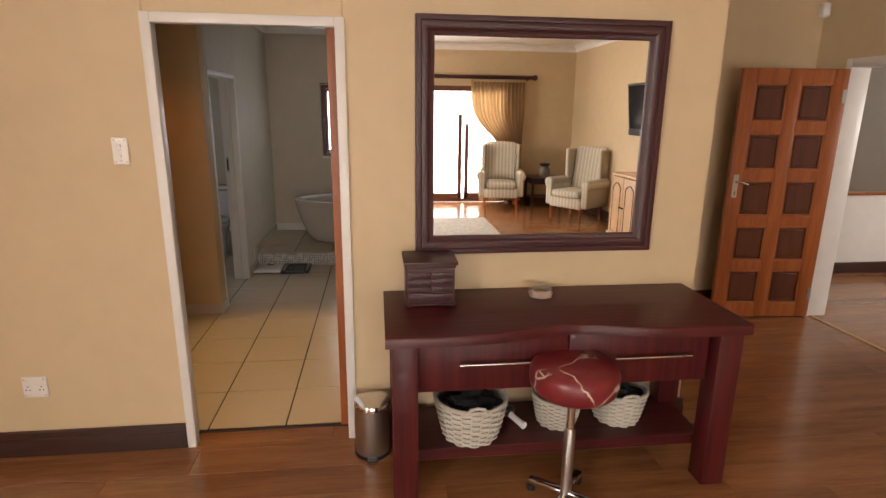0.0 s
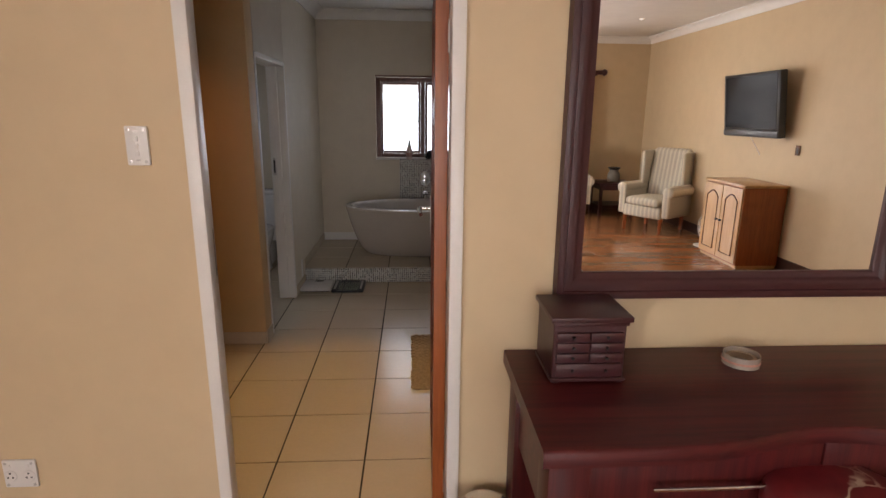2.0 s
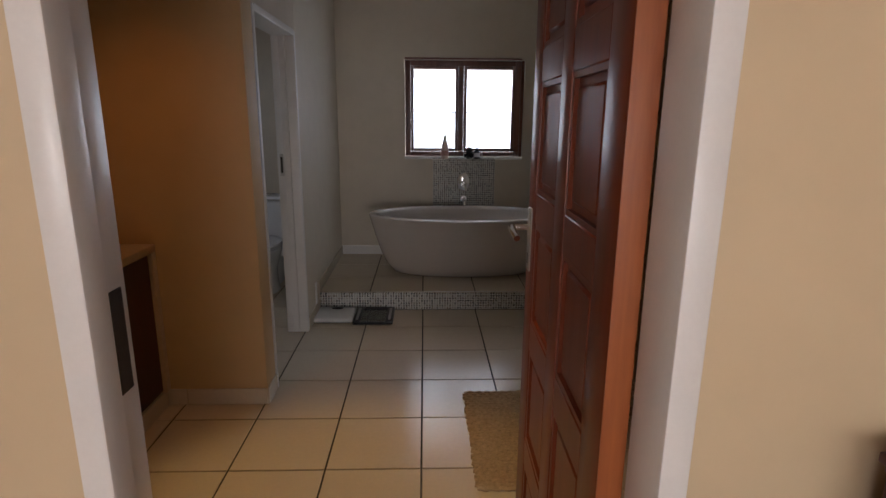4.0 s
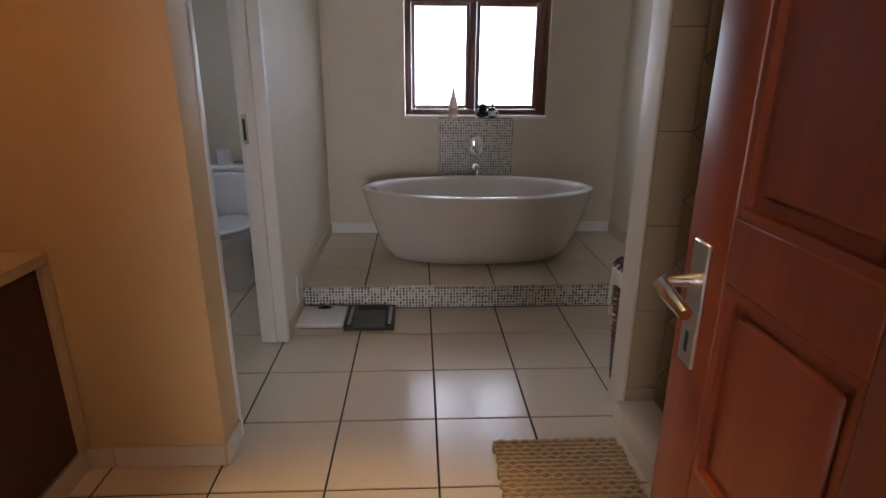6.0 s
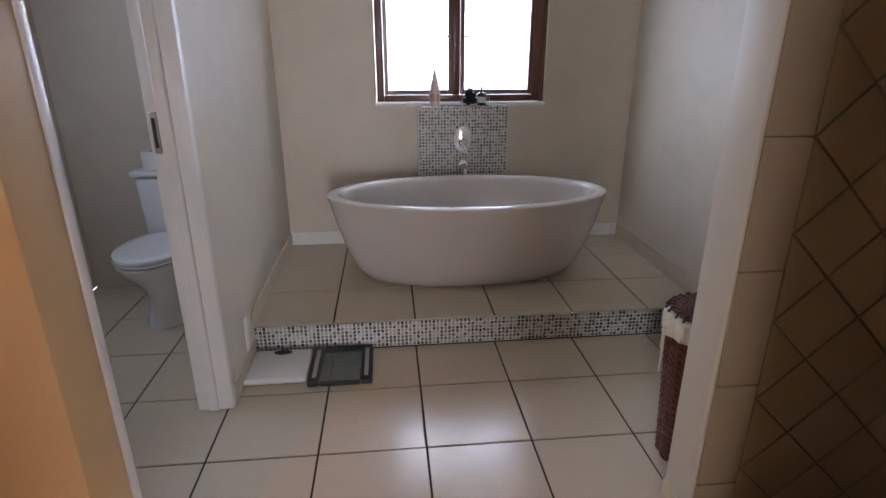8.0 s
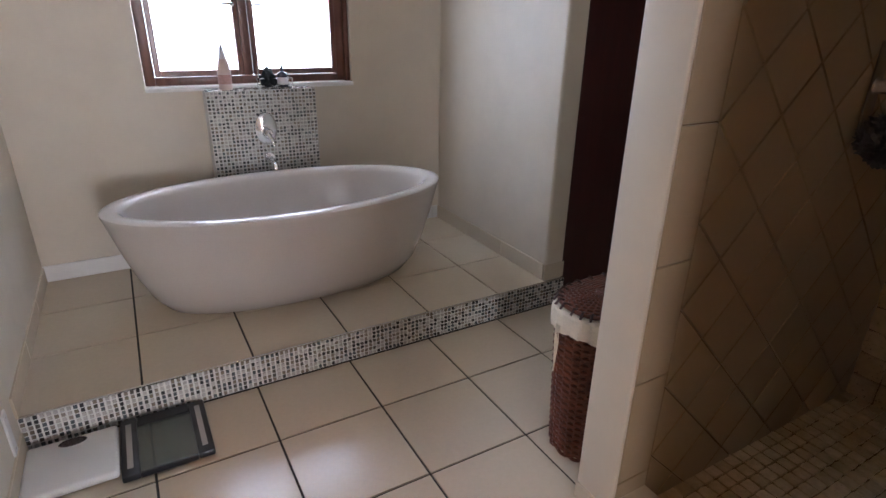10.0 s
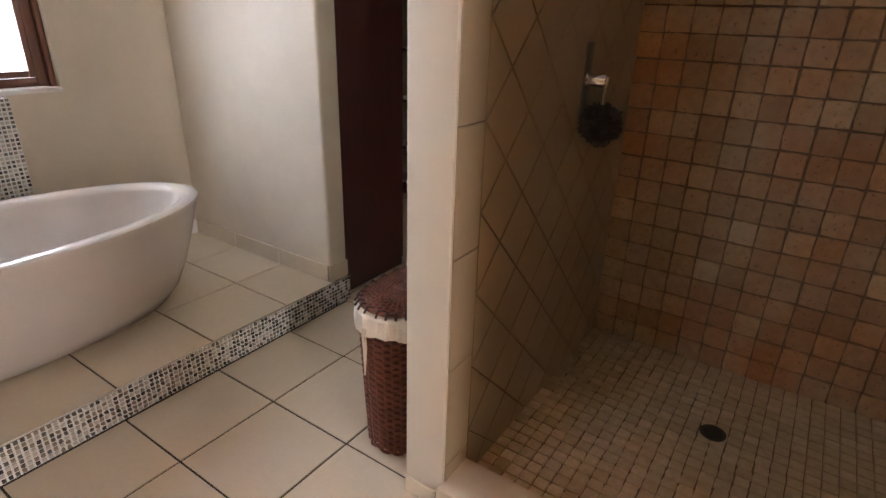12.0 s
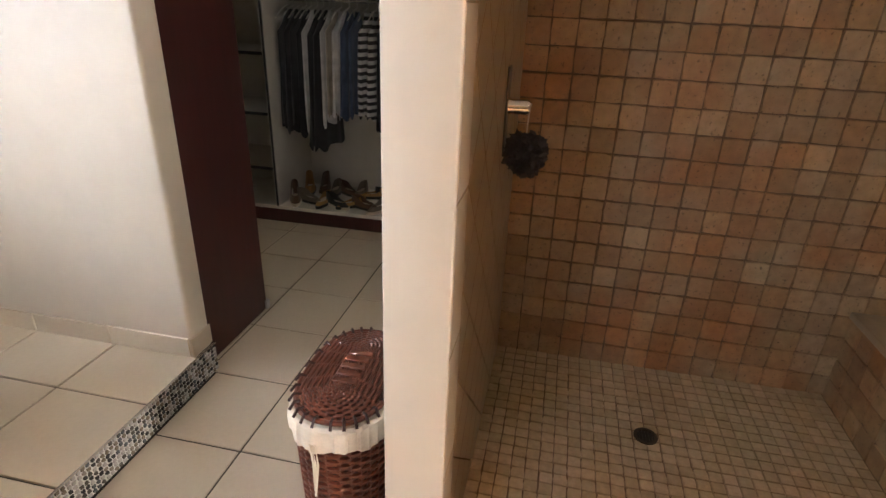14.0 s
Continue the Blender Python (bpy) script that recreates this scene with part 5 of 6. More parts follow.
def cloth_mat(name, color, stripe=None):
    m, nt, b = material(name)
    vec = coords(nt)
    n1, n2 = noise_fac(nt, vec, 12, 4), noise_fac(nt, vec, 320, 2)
    col = ramp(nt, n1, [(0.3, tint(color, 0.75)), (0.7, tint(color, 1.2))])
    if stripe:
        w = nt.nodes.new("ShaderNodeTexWave")
        w.bands_direction = 'Z'
        w.inputs["Scale"].default_value, w.inputs["Distortion"].default_value, w.inputs["Detail"].default_value = 6.5, 0.6, 1
        nt.links.new(vec, w.inputs["Vector"])
        col = mix(nt, ramp(nt, w.outputs["Fac"], [(0.49, (0, 0, 0)), (0.53, (1, 1, 1))]), col, stripe)
    nt.links.new(col, b.inputs["Base Color"])
    b.inputs["Roughness"].default_value = 0.85
    b.inputs["Sheen Weight"].default_value = 0.15
    bump(nt, b, n2, 0.25, 0.001)
    return m


C_BLACK, C_CHAR = cloth_mat("black_cloth", (0.012, 0.012, 0.014)), cloth_mat("charcoal_cloth", (0.020, 0.020, 0.022))
C_WHITE, C_NAVY = cloth_mat("white_cloth", (0.62, 0.61, 0.58)), cloth_mat("denim_cloth", (0.05, 0.075, 0.13))
C_TAN, C_STRIPE = cloth_mat("beige_cloth", (0.36, 0.31, 0.24)), cloth_mat("striped_cloth", (0.58, 0.57, 0.55), (0.014, 0.014, 0.018))


def garment(label, y, z0, thick, mat, seed, rail=1.53, depth=0.20, flare=1.0):
    g = thing("hanging_garment", label, "garment", (3.14, y, 0), 0, "clothes on the closet rail")
    top = rail - 0.11
    bm = bmesh.new()
    per, nz = 40, 16
    rings = []
    for j in range(nz + 1):
        f = j / nz
        z = top - (top - z0) * f
        ring = []
        shoulder = min(1, 0.25 + f * 6)
        for k in range(per):
            t = 2 * math.pi * k / per
            c, s = math.cos(t), math.sin(t)
            n = noise.noise(Vector((c * 1.6 + seed, f * 1.3, s))) * 0.6 + 0.4 * noise.noise(Vector((c * 4, f * 2 + seed, s * 3)))
            hem = 0.02 * math.sin(t * 5 + seed) if j == nz else 0
            x = depth * shoulder * (0.9 + 0.1 * flare * f) * math.copysign(abs(c) ** 0.6, c)
            yy = thick * (0.5 + 0.5 * flare * f) * s * (1 + 0.7 * n) + 0.018 * n * f + 0.008 * math.sin(c * 9 + seed) * f
            ring.append(bm.verts.new((x, yy, z + hem - 0.03 * (1 - shoulder) * 0 + (0.05 * (1 - abs(c)) if j == 0 else 0))))
        rings.append(ring)
    for p, q in zip(rings, rings[1:]):
        for k in range(per):
            bm.faces.new((p[k], p[(k + 1) % per], q[(k + 1) % per], q[k]))
    bm.faces.new(rings[0][::-1])
    bmesh.ops.recalc_face_normals(bm, faces=bm.faces[:])
    part("cloth", bm, mat, g)
    part("hanger", tube([(-0.19, 0, top - 0.005), (-0.10, 0, top + 0.045), (0, 0, top + 0.07), (0.0, 0, rail - 0.02), (-0.018, 0, rail), (-0.01, 0, rail + 0.018), (0.008, 0, rail + 0.017)], 0.0045, 6), WHITEWIRE, g, "pale wire hanger")
    return g


WHITEWIRE = plain("pale_hanger", (0.55, 0.52, 0.46), 0.4, vary=0.08)
rows_ = [(6.70, 0.70, 0.030, C_CHAR, "dark grey hanging trousers"), (6.655, 0.66, 0.030, C_BLACK, "black hanging trousers"), (6.61, 0.72, 0.022, C_CHAR, "charcoal hanging shirt"),
         (6.565, 0.64, 0.030, C_BLACK, "black hanging dress"), (6.53, 0.68, 0.012, C_WHITE, "narrow white hanging top"), (6.485, 0.56, 0.035, C_BLACK, "black hanging dress with a frilled hem"), (6.44, 0.55, 0.040, C_BLACK, "black hanging skirt with a frilled hem"),
         (6.40, 0.72, 0.012, C_WHITE, "white hanging blouse"), (6.36, 0.80, 0.022, C_TAN, "beige hanging shirt"), (6.31, 0.80, 0.032, C_WHITE, "white hanging blouse"), (6.255, 0.78, 0.030, C_NAVY, "blue denim hanging jeans"),
         (6.20, 0.80, 0.025, C_NAVY, "dark blue hanging shirt"), (6.125, 0.80, 0.035, C_STRIPE, "black and white striped hanging dress"), (6.06, 0.79, 0.030, C_STRIPE, "black and white striped hanging top"), (6.00, 0.72, 0.03, C_BLACK, "black hanging jacket"), (5.93, 0.95, 0.03, C_WHITE, "white hanging shirt"),
         (5.82, 0.7, 0.04, C_CHAR, "grey hanging coat")]
for k, (y, z0, th, mt, lab) in enumerate(rows_):
    garment(lab + " in the closet", y, z0, th, mt, 1.7 * k + 0.3, flare=1.6 if "frilled" in lab else 1.0)
for k in range(9):
    garment("dark hanging garment on the upper closet rail", 6.66 - 0.095 * k, 1.60 + 0.04 * (k % 3), 0.03, (C_CHAR, C_BLACK, C_TAN)[k % 3], 40 + k * 1.3, rail=2.18)


def shoe(label, at, turn, upper_mat, sole_mat, high):
    s = thing("shoe", label, "shoe", at, turn, "shoes on the closet floor")
    bm = bmesh.new()
    rings = []
    for d, z in ((0.0, 0), (0.004, 0.008), (0.003, 0.022)):
        rings.append([bm.verts.new((((0.13 + d) * math.cos(2 * math.pi * k / 28)), (0.042 + d - 0.008 * math.cos(2 * math.pi * k / 28 + 0.4)) * math.sin(2 * math.pi * k / 28), z)) for k in range(28)])
    for p, q in zip(rings, rings[1:]):
        for k in range(28):
            bm.faces.new((p[k], p[(k + 1) % 28], q[(k + 1) % 28], q[k]))
    bm.faces.new(rings[-1]), bm.faces.new(rings[0][::-1])
    part("sole", bm, sole_mat, s)
    bm = bmesh.new()
    rings = []
    for f in (0, 0.35, 0.7, 1.0):
        ring = []
        for k in range(28):
            t = 2 * math.pi * k / 28
            c, sn = math.cos(t), math.sin(t)
            hgt = high * (0.42 + 0.58 / (1 + math.exp(9 * (c + 0.15))))
            ring.append(bm.verts.new(((0.125 - 0.035 * f * (1 if c > 0 else 0.25)) * c - 0.01 * f, (0.042 - 0.012 * f) * sn, 0.02 + hgt * f)))
        rings.append(ring)
    for p, q in zip(rings, rings[1:]):
        for k in range(28):
            bm.faces.new((p[k], p[(k + 1) % 28], q[(k + 1) % 28], q[k]))
    part("upper", bm, upper_mat, s)
    part("insole", moved(lathe([(0, 0.024), (1, 0.024), (1, 0.022), (0, 0.022)], 24, 0.105, 0.032), pose(0, 0, 0.004)), LINEN, s)
    return s


L_BROWN, L_TAN = plain("brown_leather", (0.10, 0.05, 0.025), 0.45, vary=0.3, scale=30), plain("tan_suede", (0.42, 0.24, 0.08), 0.7, vary=0.2, scale=30)
L_BLACK, L_GREY = plain("black_leather", (0.018, 0.016, 0.016), 0.35, vary=0.3), plain("taupe_leather", (0.20, 0.16, 0.12), 0.5, vary=0.2)
rng = random.Random(21)
k = 0
for row, x in enumerate((3.0, 3.26)):
    y = 6.68
    while y > 5.5:
        mt = (L_BROWN, L_GREY, L_TAN, L_BLACK, L_TAN, L_BROWN, L_GREY)[k % 7]
        nm = {"brown_leather": "worn brown leather shoe", "tan_suede": "tan suede shoe", "black_leather": "black leather shoe", "taupe_leather": "taupe leather shoe"}[mt.name]
        shoe(nm + " on the closet floor", (x + rng.uniform(-0.02, 0.02), y, 0.12), 180 + rng.uniform(-70, 70), mt, L_BLACK if k % 3 else LINEN, rng.choice((0.05, 0.07, 0.12)))
        y -= rng.uniform(0.095, 0.125)
        k += 1

# ---- recessed ceiling lamps ----
for x, y, c in ((-0.55, 3.95, CEIL), (-0.30, 6.25, CEIL), (1.4, -2.6, BED_C), (2.7, -2.9, BED_C), (1.4, 0.6, BED_C), (-1.2, -2.6, BED_C)):
    dl = thing("downlight", "small round recessed ceiling downlight", "downlight", (x, y, c), 0, "recessed ceiling downlights")
    part("trim_ring", lathe([(0.030, -0.003), (0.043, -0.004), (0.045, 0.0), (0.030, 0.001), (0.030, -0.003)], 28), STEEL, dl)
    part("lamp", lathe([(0, -0.002), (0.029, -0.002), (0.029, 0.0), (0, 0.0)], 24), LAMP_GLOW, dl, "lit lamp")

# ---- bedroom furniture seen in the mirror ----
m_, nt_, b_ = material("striped_upholstery")
vv = coords(nt_)
wv = nt_.nodes.new("ShaderNodeTexWave")
wv.bands_direction = 'X'
wv.inputs["Scale"].default_value, wv.inputs["Distortion"].default_value = 5.2, 0.15
nt_.links.new(vv, wv.inputs["Vector"])
sc_ = ramp(nt_, wv.outputs["Fac"], [(0.25, (0.70, 0.64, 0.51)), (0.40, (0.30, 0.30, 0.26)), (0.55, (0.70, 0.64, 0.52)), (0.8, (0.46, 0.43, 0.36))])
nt_.links.new(mix(nt_, 0.2, sc_, ramp(nt_, noise_fac(nt_, vv, 90, 2), [(0.3, (0.4, 0.36, 0.3)), (0.7, (0.7, 0.65, 0.55))])), b_.inputs["Base Color"])
b_.inputs["Roughness"].default_value = 0.85
bump(nt_, b_, noise_fac(nt_, vv, 300, 2), 0.3, 0.001)
STRIPE = m_


def wing_chair(at, turn):
    """An upholstered wing chair that faces -y."""
    c = thing("wing_chair", "cream striped upholstered wing armchair on turned legs", "armchair", at, turn, "striped wing chairs")
    part("seat_base", boxes((-0.29, 0.29, -0.33, 0.30, 0.20, 0.36), bevel=0.03, seg=3), STRIPE, c)
    part("seat_cushion", boxes((-0.25, 0.25, -0.35, 0.22, 0.36, 0.47), bevel=0.045, seg=4), STRIPE, c)
    bk = boxes((-0.28, 0.28, 0.18, 0.32, 0.34, 1.10), bevel=0.05, seg=4)
    for v in bk.verts:
        f = (v.co.z - 0.34) / 0.76
        v.co.y += 0.12 * f
        v.co.z += 0.05 * max(0, f) * (1 - (v.co.x / 0.28) ** 2)
    part("backrest", bk, STRIPE, c)
    for s in (-1, 1):
        wg = boxes((s * 0.30 - 0.03, s * 0.30 + 0.03, -0.02, 0.36, 0.60, 1.08), bevel=0.026, seg=3)
        for v in wg.verts:
            f = (v.co.z - 0.6) / 0.48
            v.co.y = 0.30 + (v.co.y - 0.30) * (0.55 + 0.45 * math.sin(min(1, max(0, f)) * 2.2)) + 0.10 * f
        part("wing", wg, STRIPE, c)
        part("arm", boxes((s * 0.33 - 0.055, s * 0.33 + 0.055, -0.30, 0.28, 0.22, 0.56), bevel=0.03, seg=3), STRIPE, c)
        part("arm_roll", moved(lathe([(0, -0.31), (0.06, -0.30), (0.078, -0.28), (0.078, 0.25), (0.05, 0.28), (0, 0.28)], 24), pose(s * 0.345, 0, 0.57, -90)), STRIPE, c)
    for sx in (-0.27, 0.27):
        part("leg", moved(lathe([(0, 0.21), (0.028, 0.21), (0.030, 0.17), (0.020, 0.13), (0.026, 0.09), (0.016, 0.03), (0.020, 0), (0, 0)], 16), pose(sx, -0.28, 0)), DOORWOOD, c, "turned reddish wooden leg")
        part("leg", boxes((sx - 0.02, sx + 0.02, 0.25, 0.29, 0, 0.21), bevel=0.005), DOORWOOD, c, "square reddish wooden leg")
    return c


chair = wing_chair((2.14, -4.02, 0), 0)
chair.matrix_world = pose(2.14, -4.03, 0, 0, 0, 180 + 10)
copy_thing(chair, pose(3.12, -2.90, 0, 0, 0, 180 + 55))

tb = thing("side_table", "dark wooden side table with a lower shelf", "side table", (2.92, -4.06, 0))
part("tabletop", boxes((-0.30, 0.30, -0.28, 0.28, 0.50, 0.53), bevel=0.006, seg=2), FRAME_WOOD, tb)
part("shelf", boxes((-0.25, 0.25, -0.23, 0.23, 0.16, 0.18), bevel=0.003), FRAME_WOOD, tb)
for sx in (-1, 1):
    for sy in (-1, 1):
        part("leg", boxes((sx * 0.25 - 0.022, sx * 0.25 + 0.022, sy * 0.23 - 0.022, sy * 0.23 + 0.022, 0, 0.50), bevel=0.004), FRAME_WOOD, tb)
part("apron", boxes((-0.24, 0.24, -0.245, -0.225, 0.42, 0.50), (-0.24, 0.24, 0.225, 0.245, 0.42, 0.50), (-0.26, -0.24, -0.22, 0.22, 0.42, 0.50), (0.24, 0.26, -0.22, 0.22, 0.42, 0.50)), FRAME_WOOD, tb)
CLAYPOT = plain("grey_stoneware", (0.20, 0.18, 0.15), 0.5, vary=0.2, scale=15)
jar = thing("stoneware_jar", "grey stoneware jar with a dark rim", "jar", (2.92, -4.02, 0.53))
part("body", lathe([(0, 0), (0.085, 0), (0.098, 0.02), (0.10, 0.09), (0.088, 0.14), (0.07, 0.16), (0.068, 0.20), (0.06, 0.20), (0.06, 0.15), (0, 0.05)], 32), CLAYPOT, jar)
part("rim", lathe([(0.07, 0.19), (0.095, 0.215), (0.098, 0.23), (0.06, 0.235), (0.06, 0.195), (0.07, 0.19)], 32), BLACK, jar, "dark flared rim")

cab = thing("pine_cabinet", "honey pine two-door cabinet with arched panels", "cabinet", (3.335, -1.20, 0))
part("body", boxes((-0.225, 0.225, -0.37, 0.37, 0.03, 0.85), bevel=0.004), DOORWOOD, cab, "reddish veneered carcass")
part("plinth", boxes((-0.215, 0.215, -0.36, 0.36, 0, 0.03)), PINE, cab)
part("top", boxes((-0.245, 0.228, -0.385, 0.385, 0.85, 0.88), bevel=0.007, seg=2), PINE, cab)
for s in (-1, 1):
    y0, y1 = (0.005, 0.362) if s > 0 else (-0.362, -0.005)
    d = part("door", boxes((-0.246, -0.226, y0, y1, 0.05, 0.84), bevel=0.003), PINE, cab)
    bm = bmesh.new()
    outline = [(y0 + 0.07, 0.12), (y1 - 0.07, 0.12), (y1 - 0.07, 0.70)]
    for q in range(9):
        f = q / 8
        outline.append((y1 - 0.07 - (y1 - y0 - 0.14) * f, 0.70 + 0.06 * math.sin(math.pi * f)))
    outline.append((y0 + 0.07, 0.70))
    pts = [(-0.2475, a_, b3) for a_, b3 in dict.fromkeys(outline)]
    part("arched_moulding", tube(pts, 0.007, 6, closed=True), DOORPANEL, d, "arched panel moulding")
    part("knob", moved(lathe([(0, 0.03), (0.012, 0.028), (0.014, 0.02), (0.006, 0.008), (0.007, 0)], 14), pose(-0.246, 0.035 * s, 0.46, 0, -90)), BLACK, d, "dark knob")

tv = thing("television", "black flat screen television on a wall bracket", "television", (3.42, -1.42, 1.672))
part("casing", boxes((-0.03, 0.05, -0.50, 0.50, -0.33, 0.345), bevel=0.012, seg=2), BLACK, tv)
SCREEN = plain("dark_screen", (0.012, 0.013, 0.016), 0.14, vary=0.05, relief=0)
SCREEN.node_tree.nodes["Principled BSDF"].inputs["Specular IOR Level"].default_value = 0.04
part("screen", boxes((-0.033, -0.029, -0.46, 0.46, -0.235, 0.315)), SCREEN, tv, "glossy dark screen")
part("speaker_bar", boxes((-0.04, 0.03, -0.495, 0.495, -0.325, -0.255), bevel=0.01, seg=2), plain("grey_plastic", (0.05, 0.055, 0.065), 0.3), tv)
part("bracket", boxes((0.05, 0.17, -0.06, 0.06, -0.1, 0.1)), BLACK, tv)
tv.matrix_world = pose(3.42, -1.42, 1.672, 0, -7, 0)
part("cable", tube([(0.0, -0.02, -0.33), (0.06, -0.01, -0.45), (0.12, 0.03, -0.62), (0.10, 0.06, -0.81)], 0.004, 6), GLOSS, tv, "hanging pale cable")
wb = thing("wall_box", "small brown uncovered outlet box on the wall", "outlet", (BED_E, -0.80, 1.235))
part("recess", boxes((-0.008, 0, -0.035, 0.035, -0.05, 0.05), bevel=0.003), plain("brown_box", (0.10, 0.05, 0.025), 0.8), wb)
part("slot", boxes((-0.010, -0.008, -0.012, 0.012, -0.03, 0.03)), BLACK, wb)

CURTAIN = plain("gold_curtain_cloth", (0.66, 0.52, 0.34), 0.75, vary=0.12, scale=8, fine=300, relief=0.3)
tl = CURTAIN.node_tree.nodes.new("ShaderNodeBsdfTranslucent")
tl.inputs["Color"].default_value = (0.62, 0.44, 0.24, 1)
mx_ = CURTAIN.node_tree.nodes.new("ShaderNodeMixShader")
mx_.inputs[0].default_value = 0.45
CURTAIN.node_tree.links.new(CURTAIN.node_tree.nodes["Principled BSDF"].outputs[0], mx_.inputs[1])
CURTAIN.node_tree.links.new(tl.outputs[0], mx_.inputs[2])
CURTAIN.node_tree.links.new(mx_.outputs[0], CURTAIN.node_tree.nodes["Material Output"].inputs[0])
cur = thing("curtain", "gold beige curtain gathered to one side", "curtain", (0, BACK_Y + 0.14, 0))
bm = bmesh.new()
cols, rowsn, grid_ = 90, 30, []
for j in range(rowsn + 1):
    z = 2.17 - 2.13 * j / rowsn
    f = j / rowsn
    tie = math.exp(-((z - 0.98) / 0.42) ** 2)
    x1 = 2.62 - 0.02 * tie
    x0 = 1.66 + 0.52 * tie + (0.18 if z < 0.98 else 0) * (1 - tie)
    grid_.append([bm.verts.new((x0 + (x1 - x0) * i / cols, 0.045 * math.sin(i * 0.98 + 0.5 * math.sin(f * 3)) + 0.012 * math.sin(i * 2.7), z)) for i in range(cols + 1)])
for p, q in zip(grid_, grid_[1:]):
    for i in range(cols):
        bm.faces.new((p[i], p[i + 1], q[i + 1], q[i]))
geom = bmesh.ops.solidify(bm, geom=bm.faces[:], thickness=0.004)
part("cloth", bm, CURTAIN, cur)
part("heading", boxes((1.68, 2.62, -0.05, 0.05, 2.13, 2.175), bevel=0.015, seg=2), CURTAIN, cur)
rod = thing("curtain_rod", "thick dark wooden curtain rod with ball ends", "curtain rod", (0, BACK_Y + 0.13, 2.215))
part("pole", tube([(-1.7, 0, 0), (2.72, 0, 0)], 0.032, 16), FRAME_WOOD, rod)
for s, x in ((-1, -1.72), (1, 2.74)):
    part("finial", moved(lathe([(0, -0.02), (0.03, -0.018), (0.036, 0), (0.028, 0.015), (0.05, 0.045), (0.052, 0.06), (0.035, 0.095), (0, 0.105)], 20), pose(x, 0, 0, 0, 90 * s)), FRAME_WOOD, rod)
for x in (-1.5, 0.2, 2.66):
    part("bracket", boxes((x - 0.015, x + 0.015, -0.13, 0.03, -0.05, -0.02)), FRAME_WOOD, rod)
RUG = plain("grey_shaggy_rug", (0.46, 0.43, 0.38), 0.95, vary=0.3, scale=18, fine=120, relief=0.8)
rug = thing("area_rug", "pale grey mottled rug on the laminate floor", "rug", (0.45, -2.25, 0))
bm = bmesh.new()
bmesh.ops.create_grid(bm, x_segments=60, y_segments=40, size=1.0)
for v in bm.verts:
    v.co = Vector((v.co.x * 1.22, v.co.y * 0.75, 0.012 + 0.004 * noise.noise(Vector((v.co.x * 19, v.co.y * 14, 0)))))
bmesh.ops.solidify(bm, geom=bm.faces[:], thickness=0.008)
part("pile", bm, RUG, rug)
fan = thing("floor_fan", "small white round wire floor fan beside the cabinet", "fan", (3.31, -1.88, 0))
part("base", lathe([(0, 0), (0.10, 0), (0.10, 0.012), (0.03, 0.025), (0.015, 0.03), (0.015, 0.1), (0, 0.1)], 28), GLOSS, fan)
part("guard", tube([(0, 0.14 * math.cos(2 * math.pi * k / 40), 0.23 + 0.14 * math.sin(2 * math.pi * k / 40)) for k in range(40)], 0.006, 6, closed=True), GLOSS, fan)
part("guard", tube([(-0.01, 0.09 * math.cos(2 * math.pi * k / 32), 0.23 + 0.09 * math.sin(2 * math.pi * k / 32)) for k in range(32)], 0.004, 6, closed=True), GLOSS, fan)
part("hub", moved(lathe([(0, 0.02), (0.03, 0.018), (0.035, -0.03), (0, -0.04)], 20), pose(0, 0, 0.23, 0, 90)), GLOSS, fan)
for k in range(3):
    part("blade", moved(boxes((-0.004, 0.004, -0.025, 0.025, 0.03, 0.12), bevel=0.003), Matrix.Translation((0, 0, 0.23)) @ pose(0, 0, 0, 120 * k) ), GLOSS, fan)

# ---- pieces of floors and walls ----
tile_floor(floor_bathroom, FLOORTILE, -2.45, -1.3, 2.986, 6.2, 0)
tile_floor(floor_bathroom, FLOORTILE, -1.3, 0.3, 2.986, PLAT_Y, 0)
tile_floor(floor_bathroom, FLOORTILE, 0.3, 1.1, 5.0, PLAT_Y, 0)
tile_floor(floor_bathroom, FLOORTILE, 1.1, 2.86, 5.0, BATH_N, 0)
tile_floor(floor_bathroom, FLOORTILE, -2.45, LW - 0.13, 6.2, 7.08, 0)
tile_floor(platform, FLOORTILE, LW, RW, PLAT_Y + 0.002, BATH_N, PLAT_Z, lines_y=PLAT_Y)


def run_tiles(parent, name, mat, p, q, z0, z1, length, out, depth=0.008, start=0.0):
    """Upright skirting tiles along a wall from p to q; out is the way that they face."""
    p, q = Vector((*p, 0)), Vector((*q, 0))
    d = (q - p).normalized()
    total, s = (q - p).length, -start
    turn = Matrix(((d.x, 0, out[0], 0), (d.y, 0, out[1], 0), (0, 1, 0, 0), (0, 0, 0, 1)))
    if turn.to_3x3().determinant() < 0:
        turn = Matrix(((-d.x, 0, out[0], 0), (-d.y, 0, out[1], 0), (0, 1, 0, 0), (0, 0, 0, 1)))
    while s < total - 0.01:
        a_, b3 = max(0, s), min(total, s + length)
        w = round(b3 - a_ - 0.004, 3)
        if w > 0.01:
            c = p + d * (a_ + b3) / 2
            h = round(z1 - z0, 3)
            piece(name, (w, h, depth), lambda: slab(w, h, depth, 0.0015), mat, parent, Matrix.Translation((c.x, c.y, (z0 + z1) / 2)) @ turn)
        s += length


